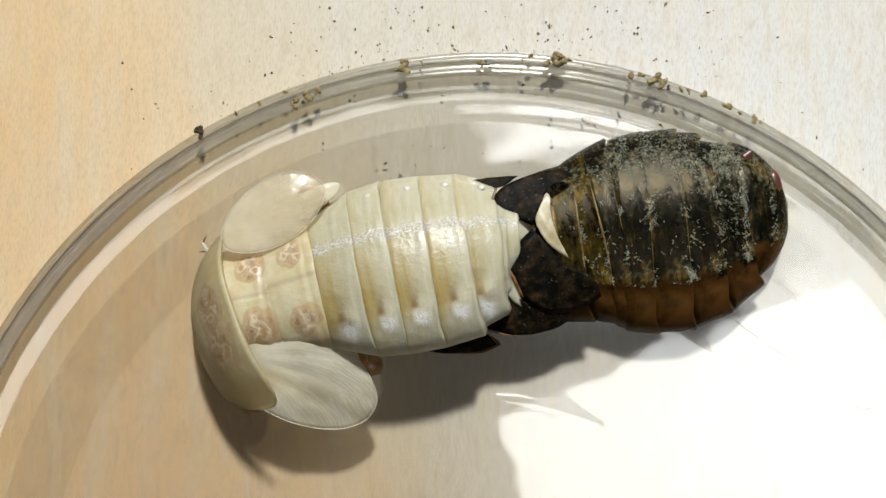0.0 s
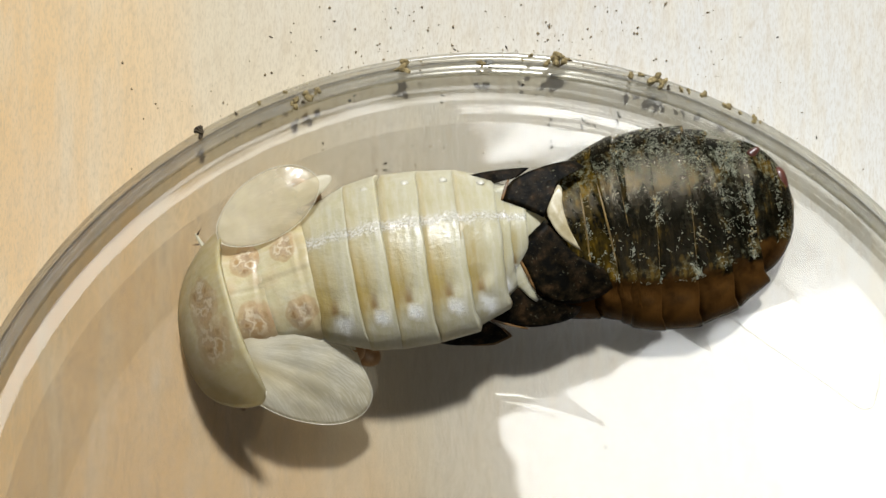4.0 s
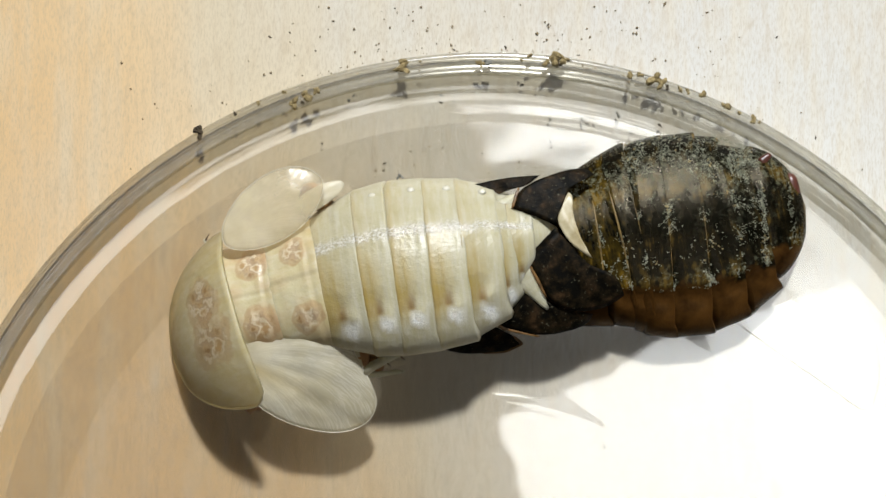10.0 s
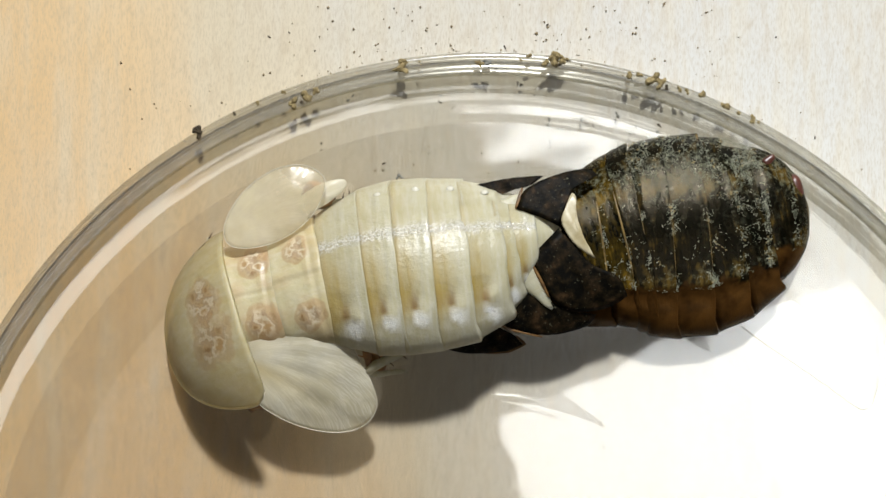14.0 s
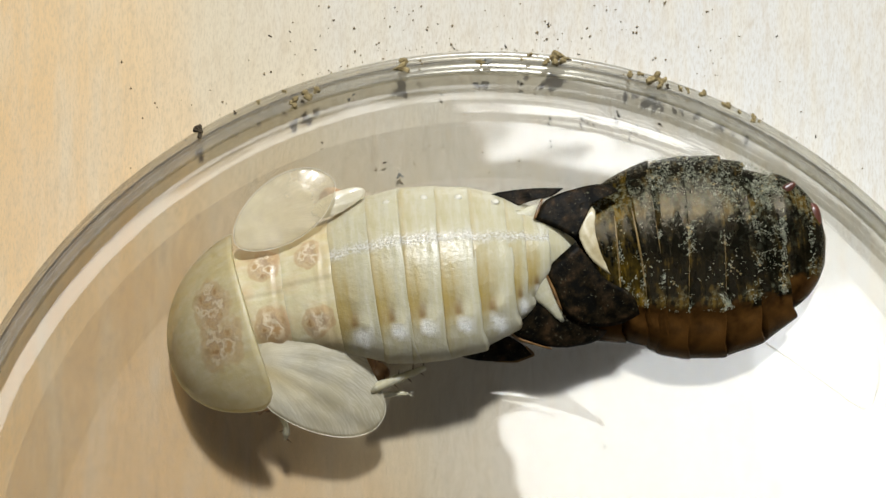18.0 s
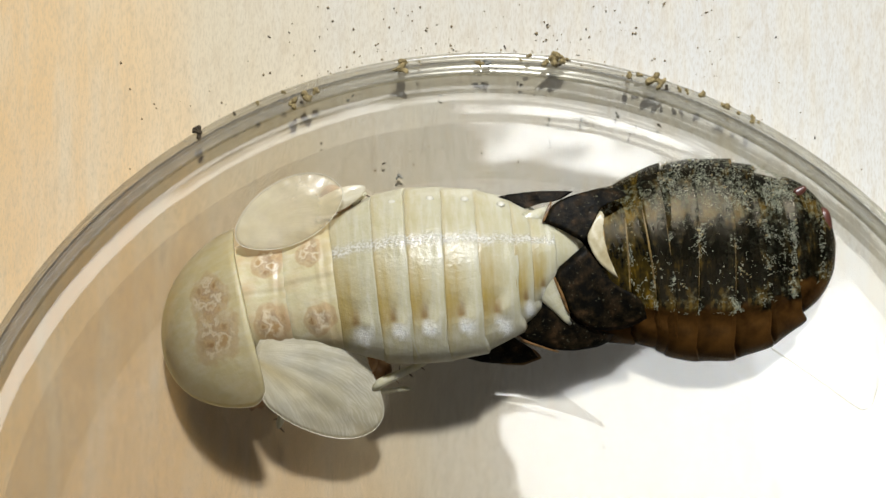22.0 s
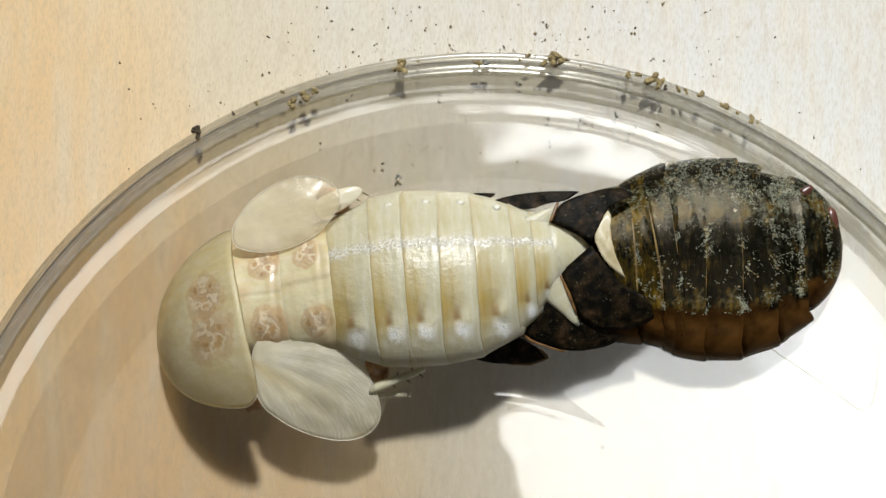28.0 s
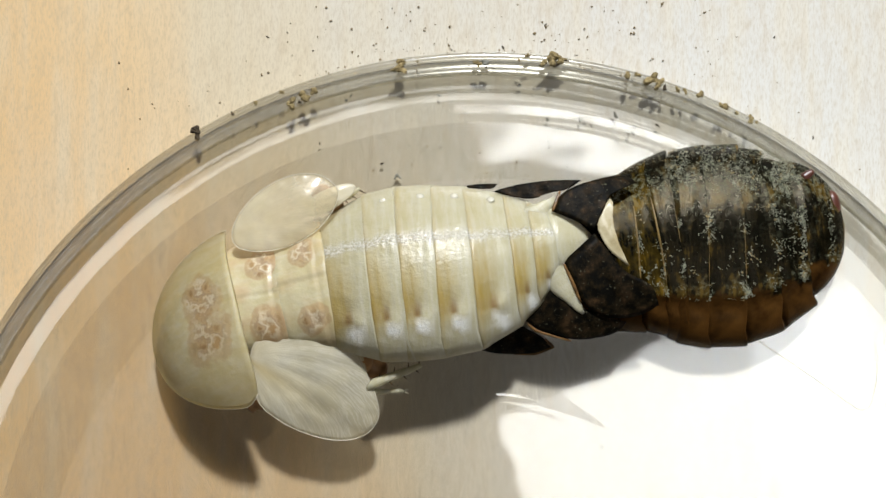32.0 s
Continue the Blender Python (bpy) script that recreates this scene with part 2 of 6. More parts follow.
def pad_material(name, heading, veins, clear_low, clear_high, reach_most):
    """A thin milky pad: fine folds fan out from its root about a yellowish middle streak; clearer towards the edge."""
    n = Nodes(name)
    x, y, z = n.axis("Object")[:]
    angle = n.math("SUBTRACT", n.math("ARCTAN2", y, n.math("ADD", x, 0.0006)), radians(heading))
    reach = n.math("SQRT", n.math("ADD", n.math("MULTIPLY", x, x), n.math("MULTIPLY", y, y)))
    far = n.math("MULTIPLY", reach, 1 / (reach_most * MM))
    bend = n.math("ADD", angle, n.math("MULTIPLY", n.math("MULTIPLY", reach, reach), 2600.0))
    fan = n.add("ShaderNodeCombineXYZ", X=n.math("ADD", n.math("MULTIPLY", bend, 34.0), n.math("MULTIPLY", n.noise(n.scaled((900, 900, 900)), 1.0, 2, 0.5), 1.6)), Y=n.math("MULTIPLY", reach, 210.0))
    fold = n.noise(fan.outputs[0], 1.0, 4, 0.6)
    vein = n.math("MULTIPLY", n.ramp(n.math("ABSOLUTE", n.math("SUBTRACT", fold, 0.5)), (0.0, 0.6), (0.02, 0.3), (0.05, 0.0)), veins)
    soft = n.noise(n.scaled((450, 450, 450)), 1.0, 4, 0.6)
    tone = n.ramp(soft, (0.3, (0.76, 0.70, 0.50)), (0.7, (0.86, 0.82, 0.67)))
    tone = n.mix(n.math("MULTIPLY", vein, n.ramp(far, (0.15, 0.3), (0.4, 1.0))), tone, (0.90, 0.89, 0.84))
    streak = n.math("MULTIPLY", n.ramp(n.math("ABSOLUTE", angle), (0.0, 0.9), (0.30, 0.0)), n.ramp(far, (0.0, 1.0), (0.9, 0.1)))
    tone = n.mix(n.math("MULTIPLY", streak, veins), tone, (0.60, 0.46, 0.15))
    n.set(Base_Color=tone, Roughness=0.26, Specular_IOR_Level=0.5, Coat_Weight=0.3, Coat_Roughness=0.1, Normal=n.bump(n.mix(n.mix(veins, (0.9, 0.9, 0.9), (0.3, 0.3, 0.3)), fold, soft), 0.00011, 0.7))
    through_light = n.add("ShaderNodeBsdfTranslucent", Color=(0.95, 0.92, 0.82, 1))
    clear = n.add("ShaderNodeBsdfTransparent", Color=(0.95, 0.92, 0.85, 1))
    first = n.add("ShaderNodeMixShader", **{"0": 0.3, "1": n.bsdf.outputs[0], "2": through_light.outputs[0]})
    open_part = n.ramp(n.math("ADD", far, n.math("MULTIPLY", n.math("SUBTRACT", soft, 0.5), 0.9)), (0.2, clear_low), (0.95, clear_high))
    open_part = n.math("MULTIPLY", open_part, n.math("SUBTRACT", 1.0, n.math("MULTIPLY", vein, 0.55)))
    both = n.add("ShaderNodeMixShader", **{"0": open_part, "1": first.outputs[0], "2": clear.outputs[0]})
    n.tree.links.new(both.outputs[0], n.out.inputs["Surface"])
    return n.mat


def shell_material(name="shed_cuticle", amber=0.0):
    """Old black-brown cuticle: amber at the thin joints, dusty in patches, a smooth amber flank below a ridge."""
    n = Nodes(name)
    x, y, z = n.axis()[:]
    soft = n.noise(n.scaled((420, 420, 420)), 1.0, 4, 0.6)
    streaks = n.noise(n.scaled((2400, 500, 800)), 1.0, 3, 0.6)
    patches = n.noise(n.scaled((330, 330, 330)), 1.0, 3, 0.6)
    dust = n.noise(n.scaled((2600, 2600, 2600)), 1.0, 5, 0.75)
    tone = n.ramp(n.mix(0.4, soft, streaks), (0.42, (0.002, 0.002, 0.001)), (0.52, (0.008 + amber * 0.1, 0.006 + amber * 0.06, 0.0025)), (0.63, (0.08 + amber * 0.3, 0.049 + amber * 0.16, 0.010)))
    edge = n.math("ADD", y, n.math("MULTIPLY", n.math("SUBTRACT", patches, 0.5), 0.22))
    tone = n.mix(n.math("MULTIPLY", n.ramp(x, (0.90, 0.0), (0.96, 0.85)), n.ramp(soft, (0.38, 0.1), (0.56, 1.0))), tone, (0.25, 0.15, 0.04))
    flank = n.ramp(edge, (0.225, 1.0), (0.255, 0.0))
    tone = n.mix(flank, tone, n.ramp(n.mix(0.3, soft, patches), (0.35, (0.014, 0.006, 0.0016)), (0.62, (0.075, 0.033, 0.0075))))
    settle = n.math("MULTIPLY", n.ramp(dust, (0.49, 0.0), (0.60, 1.0)), n.ramp(patches, (0.42, 0.0), (0.60, 1.0)))
    settle = n.math("MULTIPLY", settle, n.ramp(y, (0.255, 0.0), (0.265, 0.8), (0.32, 0.25), (0.5, 0.1), (0.62, 0.28), (0.82, 1.0)))
    tone = n.mix(n.math("MULTIPLY", settle, 0.8), tone, (0.15, 0.155, 0.10))
    n.set(Base_Color=tone, Roughness=n.mix(settle, n.ramp(streaks, (0.4, 0.17), (0.7, 0.27)), (0.8, 0.8, 0.8)), Specular_IOR_Level=0.16 - 0.3 * amber, Specular_Tint=(1.0, 0.86, 0.62, 1),
          Normal=n.bump(n.mix(0.5, streaks, dust), 0.0001, 0.8))
    return n.mat


def mottled_cuticle():
    """Thin dark flaps: black-brown mottles, rusty where thin, a few pale specks."""
    n = Nodes("dark_thin_cuticle")
    soft = n.noise(n.scaled((900, 900, 900)), 1.0, 4, 0.65)
    speck = n.noise(n.scaled((4200, 4200, 4200)), 1.0, 2, 0.5)
    tone = n.ramp(soft, (0.42, (0.002, 0.0018, 0.001)), (0.52, (0.010, 0.007, 0.003)), (0.62, (0.022, 0.013, 0.006)), (0.72, (0.05, 0.028, 0.012)))
    tone = n.mix(n.ramp(speck, (0.66, 0.0), (0.76, 0.5)), tone, (0.16, 0.15, 0.10))
    n.set(Base_Color=tone, Roughness=0.55, Specular_IOR_Level=0.07, Normal=n.bump(n.mix(0.4, soft, speck), 0.0001, 0.7))
    return n.mat


def plain_material(name, low, high, rough, scale=900, depth=0.00005, shine=0.5):
    n = Nodes(name)
    grain = n.noise(n.scaled((scale, scale, scale)), 1.0, 4, 0.6)
    n.set(Base_Color=n.ramp(grain, (0.3, low), (0.7, high)), Roughness=rough, Specular_IOR_Level=shine, Normal=n.bump(grain, depth, 0.8))
    return n.mat


WOOD, PLASTER, BOARDS = wood_material(), plaster_material(), floor_material()
DISH = dish_material("clear_plastic_floor", 0.00003, 0.0, (1.0, 1.0, 1.0), scuffed=0.20)
UNDERSIDE = dish_material("clear_plastic_underside", 0.00003, 0.0, (1.0, 1.0, 1.0))
WALL = dish_material("clear_plastic_wall", 0.0001, 0.008, (0.99, 0.99, 0.99), rough=0.08, scuffed=0.18, rim_shade=(0.0, 0.30))
RIM = dish_material("clear_plastic_rim", 0.0001, 0.03, (0.90, 0.89, 0.83), rough=0.25, scuffed=0.3, lines=0.45)
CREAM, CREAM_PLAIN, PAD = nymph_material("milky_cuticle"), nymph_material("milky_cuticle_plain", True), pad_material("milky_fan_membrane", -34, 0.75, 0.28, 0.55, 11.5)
SHELL, SHELL_FRONT = shell_material(), shell_material("shed_amber_cuticle", 0.25)
FAR_PAD = pad_material("milky_smooth_membrane", 27, 0.12, 0.52, 0.78, 10.0)
PRONOTUM = spotted_material("milky_shield", ((-2.5, 1.85, 2.2), (-2.6, -1.6, 2.4)), deep=0.0009, thin=0.3, rim=9.0, ring=0.3)
MESO = spotted_material("milky_midback", ((0.5, 2.1, 1.5), (0.45, -3.2, 1.6)), -0.6, blush=0.75)
META = spotted_material("milky_hindback", ((0.2, 2.2, 1.3), (0.3, -3.6, 1.35)), -0.2, blush=0.42)
NUB = plain_material("white_nub", (0.56, 0.53, 0.42), (0.64, 0.61, 0.52), 0.25)
MARGIN = plain_material("cream_margin", (0.56, 0.52, 0.40), (0.68, 0.64, 0.52), 0.35)
SPINE = plain_material("dark_spine", (0.05, 0.03, 0.015), (0.14, 0.08, 0.03), 0.4)
RUST = plain_material("rust_cuticle", (0.045, 0.014, 0.01), (0.12, 0.04, 0.026), 0.35)
HEM = plain_material("amber_hem", (0.06, 0.03, 0.01), (0.24, 0.125, 0.04), 0.35, 1400)
GOLD = plain_material("golden_joint", (0.02, 0.012, 0.003), (0.30, 0.19, 0.05), 0.4, 1100)
FLESH = plain_material("soft_amber_flesh", (0.22, 0.10, 0.035), (0.46, 0.27, 0.125), 0.3)
GREY_SOIL = plain_material("grey_soil", (0.16, 0.155, 0.13), (0.34, 0.33, 0.29), 0.9, 1800, 0.0001)
LOBE = mottled_cuticle()
PALE = plain_material("pale_lining", (0.34, 0.27, 0.14), (0.52, 0.46, 0.31), 0.35)
SOIL = plain_material("ochre_soil", (0.10, 0.07, 0.025), (0.44, 0.34, 0.16), 0.9, 1800, 0.0001)
DARK_SOIL = plain_material("dark_soil", (0.025, 0.018, 0.01), (0.10, 0.07, 0.035), 0.85, 1800, 0.0001)
BROWN_SOIL = plain_material("brown_soil", (0.15, 0.11, 0.055), (0.36, 0.28, 0.16), 0.9, 1800, 0.0001)
DUST = plain_material("pale_dust", (0.15, 0.16, 0.11), (0.50, 0.49, 0.37), 0.9, 1800)


# ---- building blocks ----
def finish(name, bm, material, smooth=True):
    mesh = bpy.data.meshes.new(name)
    bmesh.ops.recalc_face_normals(bm, faces=bm.faces[:])
    for face in bm.faces:
        face.smooth = smooth
    bm.to_mesh(mesh)
    bm.free()
    mesh.materials.append(material)
    return mesh


def part(name, bm, material, parent, label="", smooth=True):
    ob = new(name, finish(name, bm, material, smooth))
    ob.parent = parent
    return tagged(ob, label)


def thing(name, label, category, group="", kind="", bm=None, material=None, smooth=True):
    return tagged(new(name, finish(name, bm, material, smooth) if bm else None), label, category, group, kind)


def box(bm, x0, x1, y0, y1, z0, z1):
    made = bmesh.ops.create_cube(bm, size=1.0)["verts"]
    for v in made:
        v.co = Vector(((x0 + x1) / 2 + v.co.x * (x1 - x0), (y0 + y1) / 2 + v.co.y * (y1 - y0), (z0 + z1) / 2 + v.co.z * (z1 - z0)))
    return made


def grid_faces(bm, rows, close_u=False, close_v=False):
    nu, nv = len(rows), len(rows[0])
    for i in range(nu if close_u else nu - 1):
        for j in range(nv if close_v else nv - 1):
            a, b = rows[i], rows[(i + 1) % nu]
            bm.faces.new((a[j], b[j], b[(j + 1) % nv], a[(j + 1) % nv]))


def lathe(bm, profile, steps=192):
    """Turns a closed or open profile of (radius, z), in mm, round the z axis."""
    rows = []
    for k in range(steps):
        a = 2 * math.pi * k / steps
        rows.append([bm.verts.new((r * math.cos(a) * MM, r * math.sin(a) * MM, z * MM)) for r, z in profile])
    grid_faces(bm, rows, close_u=True)
    return rows


def tube(bm, points, radii, count=14, flat=1.0):
    """A tapered limb along points (mm)."""
    rows = []
    for i, (p, r) in enumerate(zip(points, radii)):
        p = Vector(p)
        d = (Vector(points[min(i + 1, len(points) - 1)]) - Vector(points[max(i - 1, 0)])).normalized()
        side = d.cross(Vector((0, 0, 1)))
        side = side.normalized() if side.length > 1e-4 else Vector((1, 0, 0))
        up = side.cross(d)
        rows.append([bm.verts.new((p + side * (r * math.cos(2 * math.pi * k / count)) + up * (r * flat * math.sin(2 * math.pi * k / count))) * MM)
                     for k in range(count)])
    grid_faces(bm, rows, close_v=True)
    bm.faces.new(rows[0])
    bm.faces.new(rows[-1])


REST = {}


def rest(ob, x, y, z, rx=0.0, ry=0.0, rz=0.0):
    """Puts ob at its resting pose, in mm and degrees, and remembers it."""
    REST[ob.name] = (x, y, z, rx, ry, rz)
    ob.matrix_basis = pose(x * MM, y * MM, z * MM, rx, ry, rz)
    return ob


def rest_pose(ob, a, b, c=0.0, d=0.0):
    """The resting pose moved by a, b mm, turned by c degrees and bowed down by d degrees."""
    x, y, z, rx, ry, rz = REST[ob.name]
    return pose((x + a) * MM, (y + b) * MM, (z + 0.045 * max(d, 0.0)) * MM, rx, ry - d, rz + c)


# ---- the room ----
def room():
    bm = bmesh.new()
    box(bm, -2.0, 2.0, -2.0, 2.0, -0.82, -0.72)
    thing("floor", "brown wooden floor boards", "floor", kind="structure", bm=bm, material=BOARDS, smooth=False)
    bm = bmesh.new()
    box(bm, -2.0, 2.0, -2.0, 2.0, 1.6, 1.7)
    thing("ceiling", "plain brown plaster ceiling", "ceiling", kind="structure", bm=bm, material=PLASTER, smooth=False)
    for side, size in (("north", (-2.0, 2.0, 2.0, 2.1)), ("south", (-2.0, 2.0, -2.1, -2.0)), ("east", (2.0, 2.1, -2.1, 2.1)), ("west", (-2.1, -2.0, -2.1, 2.1))):
        bm = bmesh.new()
        box(bm, *size, -0.82, 1.7)
        thing("wall_" + side, "plain brown plaster wall", "wall", kind="structure", bm=bm, material=PLASTER, smooth=False)
    table = thing("table", "pale wooden table with fine flecked grain", "table")
    bm = bmesh.new()
    made = box(bm, -0.6, 0.6, -0.4, 0.4, -0.03, 0.0)
    bmesh.ops.bevel(bm, geom=bm.edges[:], offset=0.004, segments=3, affect="EDGES")
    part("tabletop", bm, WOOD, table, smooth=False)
    for x in (-0.54, 0.54):
        for y in (-0.34, 0.34):
            bm = bmesh.new()
            box(bm, x - 0.025, x + 0.025, y - 0.025, y + 0.025, -0.72, -0.0301)
            part("leg", bm, WOOD, table, smooth=False)


room()

# ---- the dish ----
DISH_X, DISH_Y, DISH_R, FLOOR_Z, RIM_Z = 4.07, -32.9, 50.1, 0.5, 1.85


def dish():
    ob = thing("plastic_dish", "shallow round clear plastic dish with a dusty rim", "dish")
    ob.matrix_basis = pose(DISH_X * MM, DISH_Y * MM, 0)
    r = DISH_R
    bm = bmesh.new()
    def ridge(at):
        # a low moulded ring in the floor
        return 0.034 * math.exp(-((at - 19.6) / 0.7) ** 2) + 0.014 * math.exp(-((at - 30.5) / 0.5) ** 2)

    inner = [0.02] + [k * (r - 11.0) / 150 for k in range(1, 151)]
    lathe(bm, [(at, FLOOR_Z + ridge(at)) for at in inner])
    part("dish_floor", bm, DISH, ob)
    bm = bmesh.new()
    lathe(bm, [(0.02, 0.12)] + [(k * (r - 6.0) / 8, 0.12) for k in range(1, 9)])
    part("underside", bm, UNDERSIDE, ob)
    bm = bmesh.new()
    # slope of the wall in degrees, by its distance from the rim: a shallow sweep, a soft step, then the steep edge
    slopes = ((11.0, 0.0), (9.2, 2.4), (7.6, 3.2), (6.2, 4.2), (5.8, 7.5), (5.5, 6.0), (5.2, 4.4), (4.6, 4.0), (4.2, 13.0), (3.8, 17.0), (3.2, 17.5), (2.8, 12.0), (2.0, 10.0))
    profile, z = [], FLOOR_Z
    for k in range(91):
        back = 11.0 - 9.0 * k / 90
        for (d0, s0), (d1, s1) in zip(slopes, slopes[1:]):
            if d1 <= back <= d0:
                slope = s0 + (s1 - s0) * (d0 - back) / (d0 - d1)
        profile.append((r - back, z))
        z += math.tan(radians(slope)) * 0.1
    lathe(bm, profile, 360)
    part("dish_wall", bm, WALL, ob, "curved clear plastic wall")
    bm = bmesh.new()
    z = RIM_Z
    ring = [(r - 2.0, z - 0.75), (r - 2.0, z - 0.35), (r - 1.85, z - 0.18), (r - 1.6, z - 0.22), (r - 1.45, z - 0.12), (r - 1.2, z - 0.16), (r - 1.05, z - 0.04),
            (r - 0.75, z), (r - 0.5, z - 0.06), (r - 0.38, z - 0.02), (r - 0.15, z - 0.12), (r, z - 0.45), (r - 0.02, z - 1.3), (r - 0.5, z - 1.4), (r - 0.6, z - 0.9), (r - 1.4, z - 0.8)]
    rows = lathe(bm, ring)
    for k in range(len(rows)):
        a, b = rows[k], rows[(k + 1) % len(rows)]
        bm.faces.new((a[-1], b[-1], b[0], a[0]))
    rim = part("rim", bm, RIM, ob, "thick rounded clear plastic rim")
    # a faint hooked flow line left by the moulding
    bm = bmesh.new()
    hook = [(25.3, -6.0), (28.0, -8.0), (30.8, -9.9), (33.3, -11.6), (35.8, -13.4), (37.0, -14.2), (37.9, -13.9), (38.4, -12.2), (38.6, -9.5), (38.1, -7.0)]
    tube(bm, [(x - DISH_X, y - DISH_Y, FLOOR_Z + 0.02) for x, y in hook], [0.02] + [0.06] * 8 + [0.02], 10, 0.4)
    part("mould_line", bm, WALL, ob)
    return ob


dish()


# ---- the nymph ----
def ring_section(w, hd, hv, count, edge=0.12):
    """A closed cross-section: an arched back with a thin margin over a shallow belly."""
    out = []
    for k in range(count):
        a = 2 * math.pi * k / count
        c, s = math.cos(a), math.sin(a)
        if s >= 0:
            out.append((w * c, hd * s ** 1.15))
        else:
            out.append((w * (0.93 * abs(c) ** 1.15) * (1 if c > 0 else -1), hv * s))
    return out


def segment(bm, length, w0, w1, hd0, hd1, hv, tuck=0.3, spine=0.0, count=72, lip=0.05, drift=0.0, relief=None):
    """A body ring from x = -length / 2 to length / 2 with a tucked front and a crisp hind edge; relief(u, v) adds to its back."""
    stations = [(-0.5 - tuck, 0.90 - lip), (-0.5 - 0.4 * tuck, 0.955 - lip), (-0.5, 1 - 0.8 * lip)] + [(u / 20, 1 - lip * max(5 - u, 0) / 22) for u in range(-9, 10)]
    if lip < 0.01:
        # a soft ring sinks into the next one
        stations += [(0.47, 0.9995), (0.485, 0.997), (0.5, 0.99), (0.52, 0.975), (0.56, 0.93)]
    else:
        stations += [(0.475, 1.0), (0.49, 1 - 0.1 * lip), (0.5, 1 - 0.5 * lip), (0.506, 1 - 1.5 * lip), (0.5, 0.96), (0.46, 0.9)]
    rows = []
    for u, k in stations:
        f = min(max(u + 0.5, 0), 1)
        w, hd = (w0 + (w1 - w0) * f) * k, (hd0 + (hd1 - hd0) * f) * k
        row = []
        for y, z in ring_section(w, hd, hv, count):
            v = y / max(w, 1e-6)
            x = u * length + spine * max(abs(v) - 0.86, 0) / 0.14 * max(f - 0.3, 0) + 0.16 * f * noise.noise(Vector((v * 2.2, length, w0)))
            if relief and z > 0:
                z += relief(u, v) * (1 - min(abs(2 * u), 1) ** 4)
            row.append(bm.verts.new((x * MM, (y + drift * u) * MM, z * MM)))
        rows.append(row)
    grid_faces(bm, rows, close_v=True)
    bm.faces.new(rows[0])
    bm.faces.new(rows[-1])


def bump_at(u, v, cu, cv, su, sv):
    return math.exp(-((u - cu) / su) ** 2 - ((v - cv) / sv) ** 2)


def abdomen_relief(u, v):
    """Faint pleats, a raised vessel along the back, and a dimple and swelling on either flank."""
    flank = 0.30 * bump_at(u, v, 0.14, -0.68, 0.2, 0.08) - 0.26 * bump_at(u, v, -0.12, -0.53, 0.2, 0.08)
    flank += 0.16 * bump_at(u, v, 0.14, 0.70, 0.2, 0.07) - 0.10 * bump_at(u, v, -0.1, 0.6, 0.2, 0.07)
    return flank + 0.05 * noise.noise(Vector((u * 5.0, v * 1.6, 4.0))) * (1 - v * v) + 0.09 * math.exp(-((v - 0.2) / 0.07) ** 2)


def thorax_relief(u, v):
    """Paired muscle mounds, a groove along the back and a double cross ridge."""
    z = -0.16 * math.exp(-((v + 0.09) / 0.03) ** 2) + 0.08 * math.exp(-((v + 0.09) / 0.12) ** 2)
    z += 0.07 * math.exp(-((u - 0.42) / 0.06) ** 2) - 0.08 * math.exp(-((u - 0.32) / 0.06) ** 2) + 0.05 * math.exp(-((u - 0.23) / 0.06) ** 2)
    for cu, cv in ((0.12, 0.44), (0.1, -0.66)):
        z += 0.32 * bump_at(u, v, cu, cv, 0.26, 0.2) - 0.34 * bump_at(u, v, cu, cv, 0.12, 0.09) + 0.12 * bump_at(u, v, cu - 0.1, cv + 0.05, 0.06, 0.06)
    return z + 0.09 * noise.noise(Vector((u * 3.0, v * 3.0, 1.0))) + 0.04 * noise.noise(Vector((u * 9.0, v * 8.0, 5.0)))


def tail_plate(bm, length, w, hd, hv, count=48, power=0.8):
    rows = []
    for k in range(0, 13):
        u = -0.25 + 1.25 * k / 12
        f = max(u, 0)
        s = max((1 - f ** 1.6) ** power, 0.02) * (0.93 if u < 0 else 1)
        rows.append([bm.verts.new(((u - 0.5) * length * MM, y * MM, z * MM)) for y, z in ring_section(w * s, hd * s, hv * s, count)])
    grid_faces(bm, rows, close_v=True)
    bm.faces.new(rows[0])
    bm.faces.new(rows[-1])


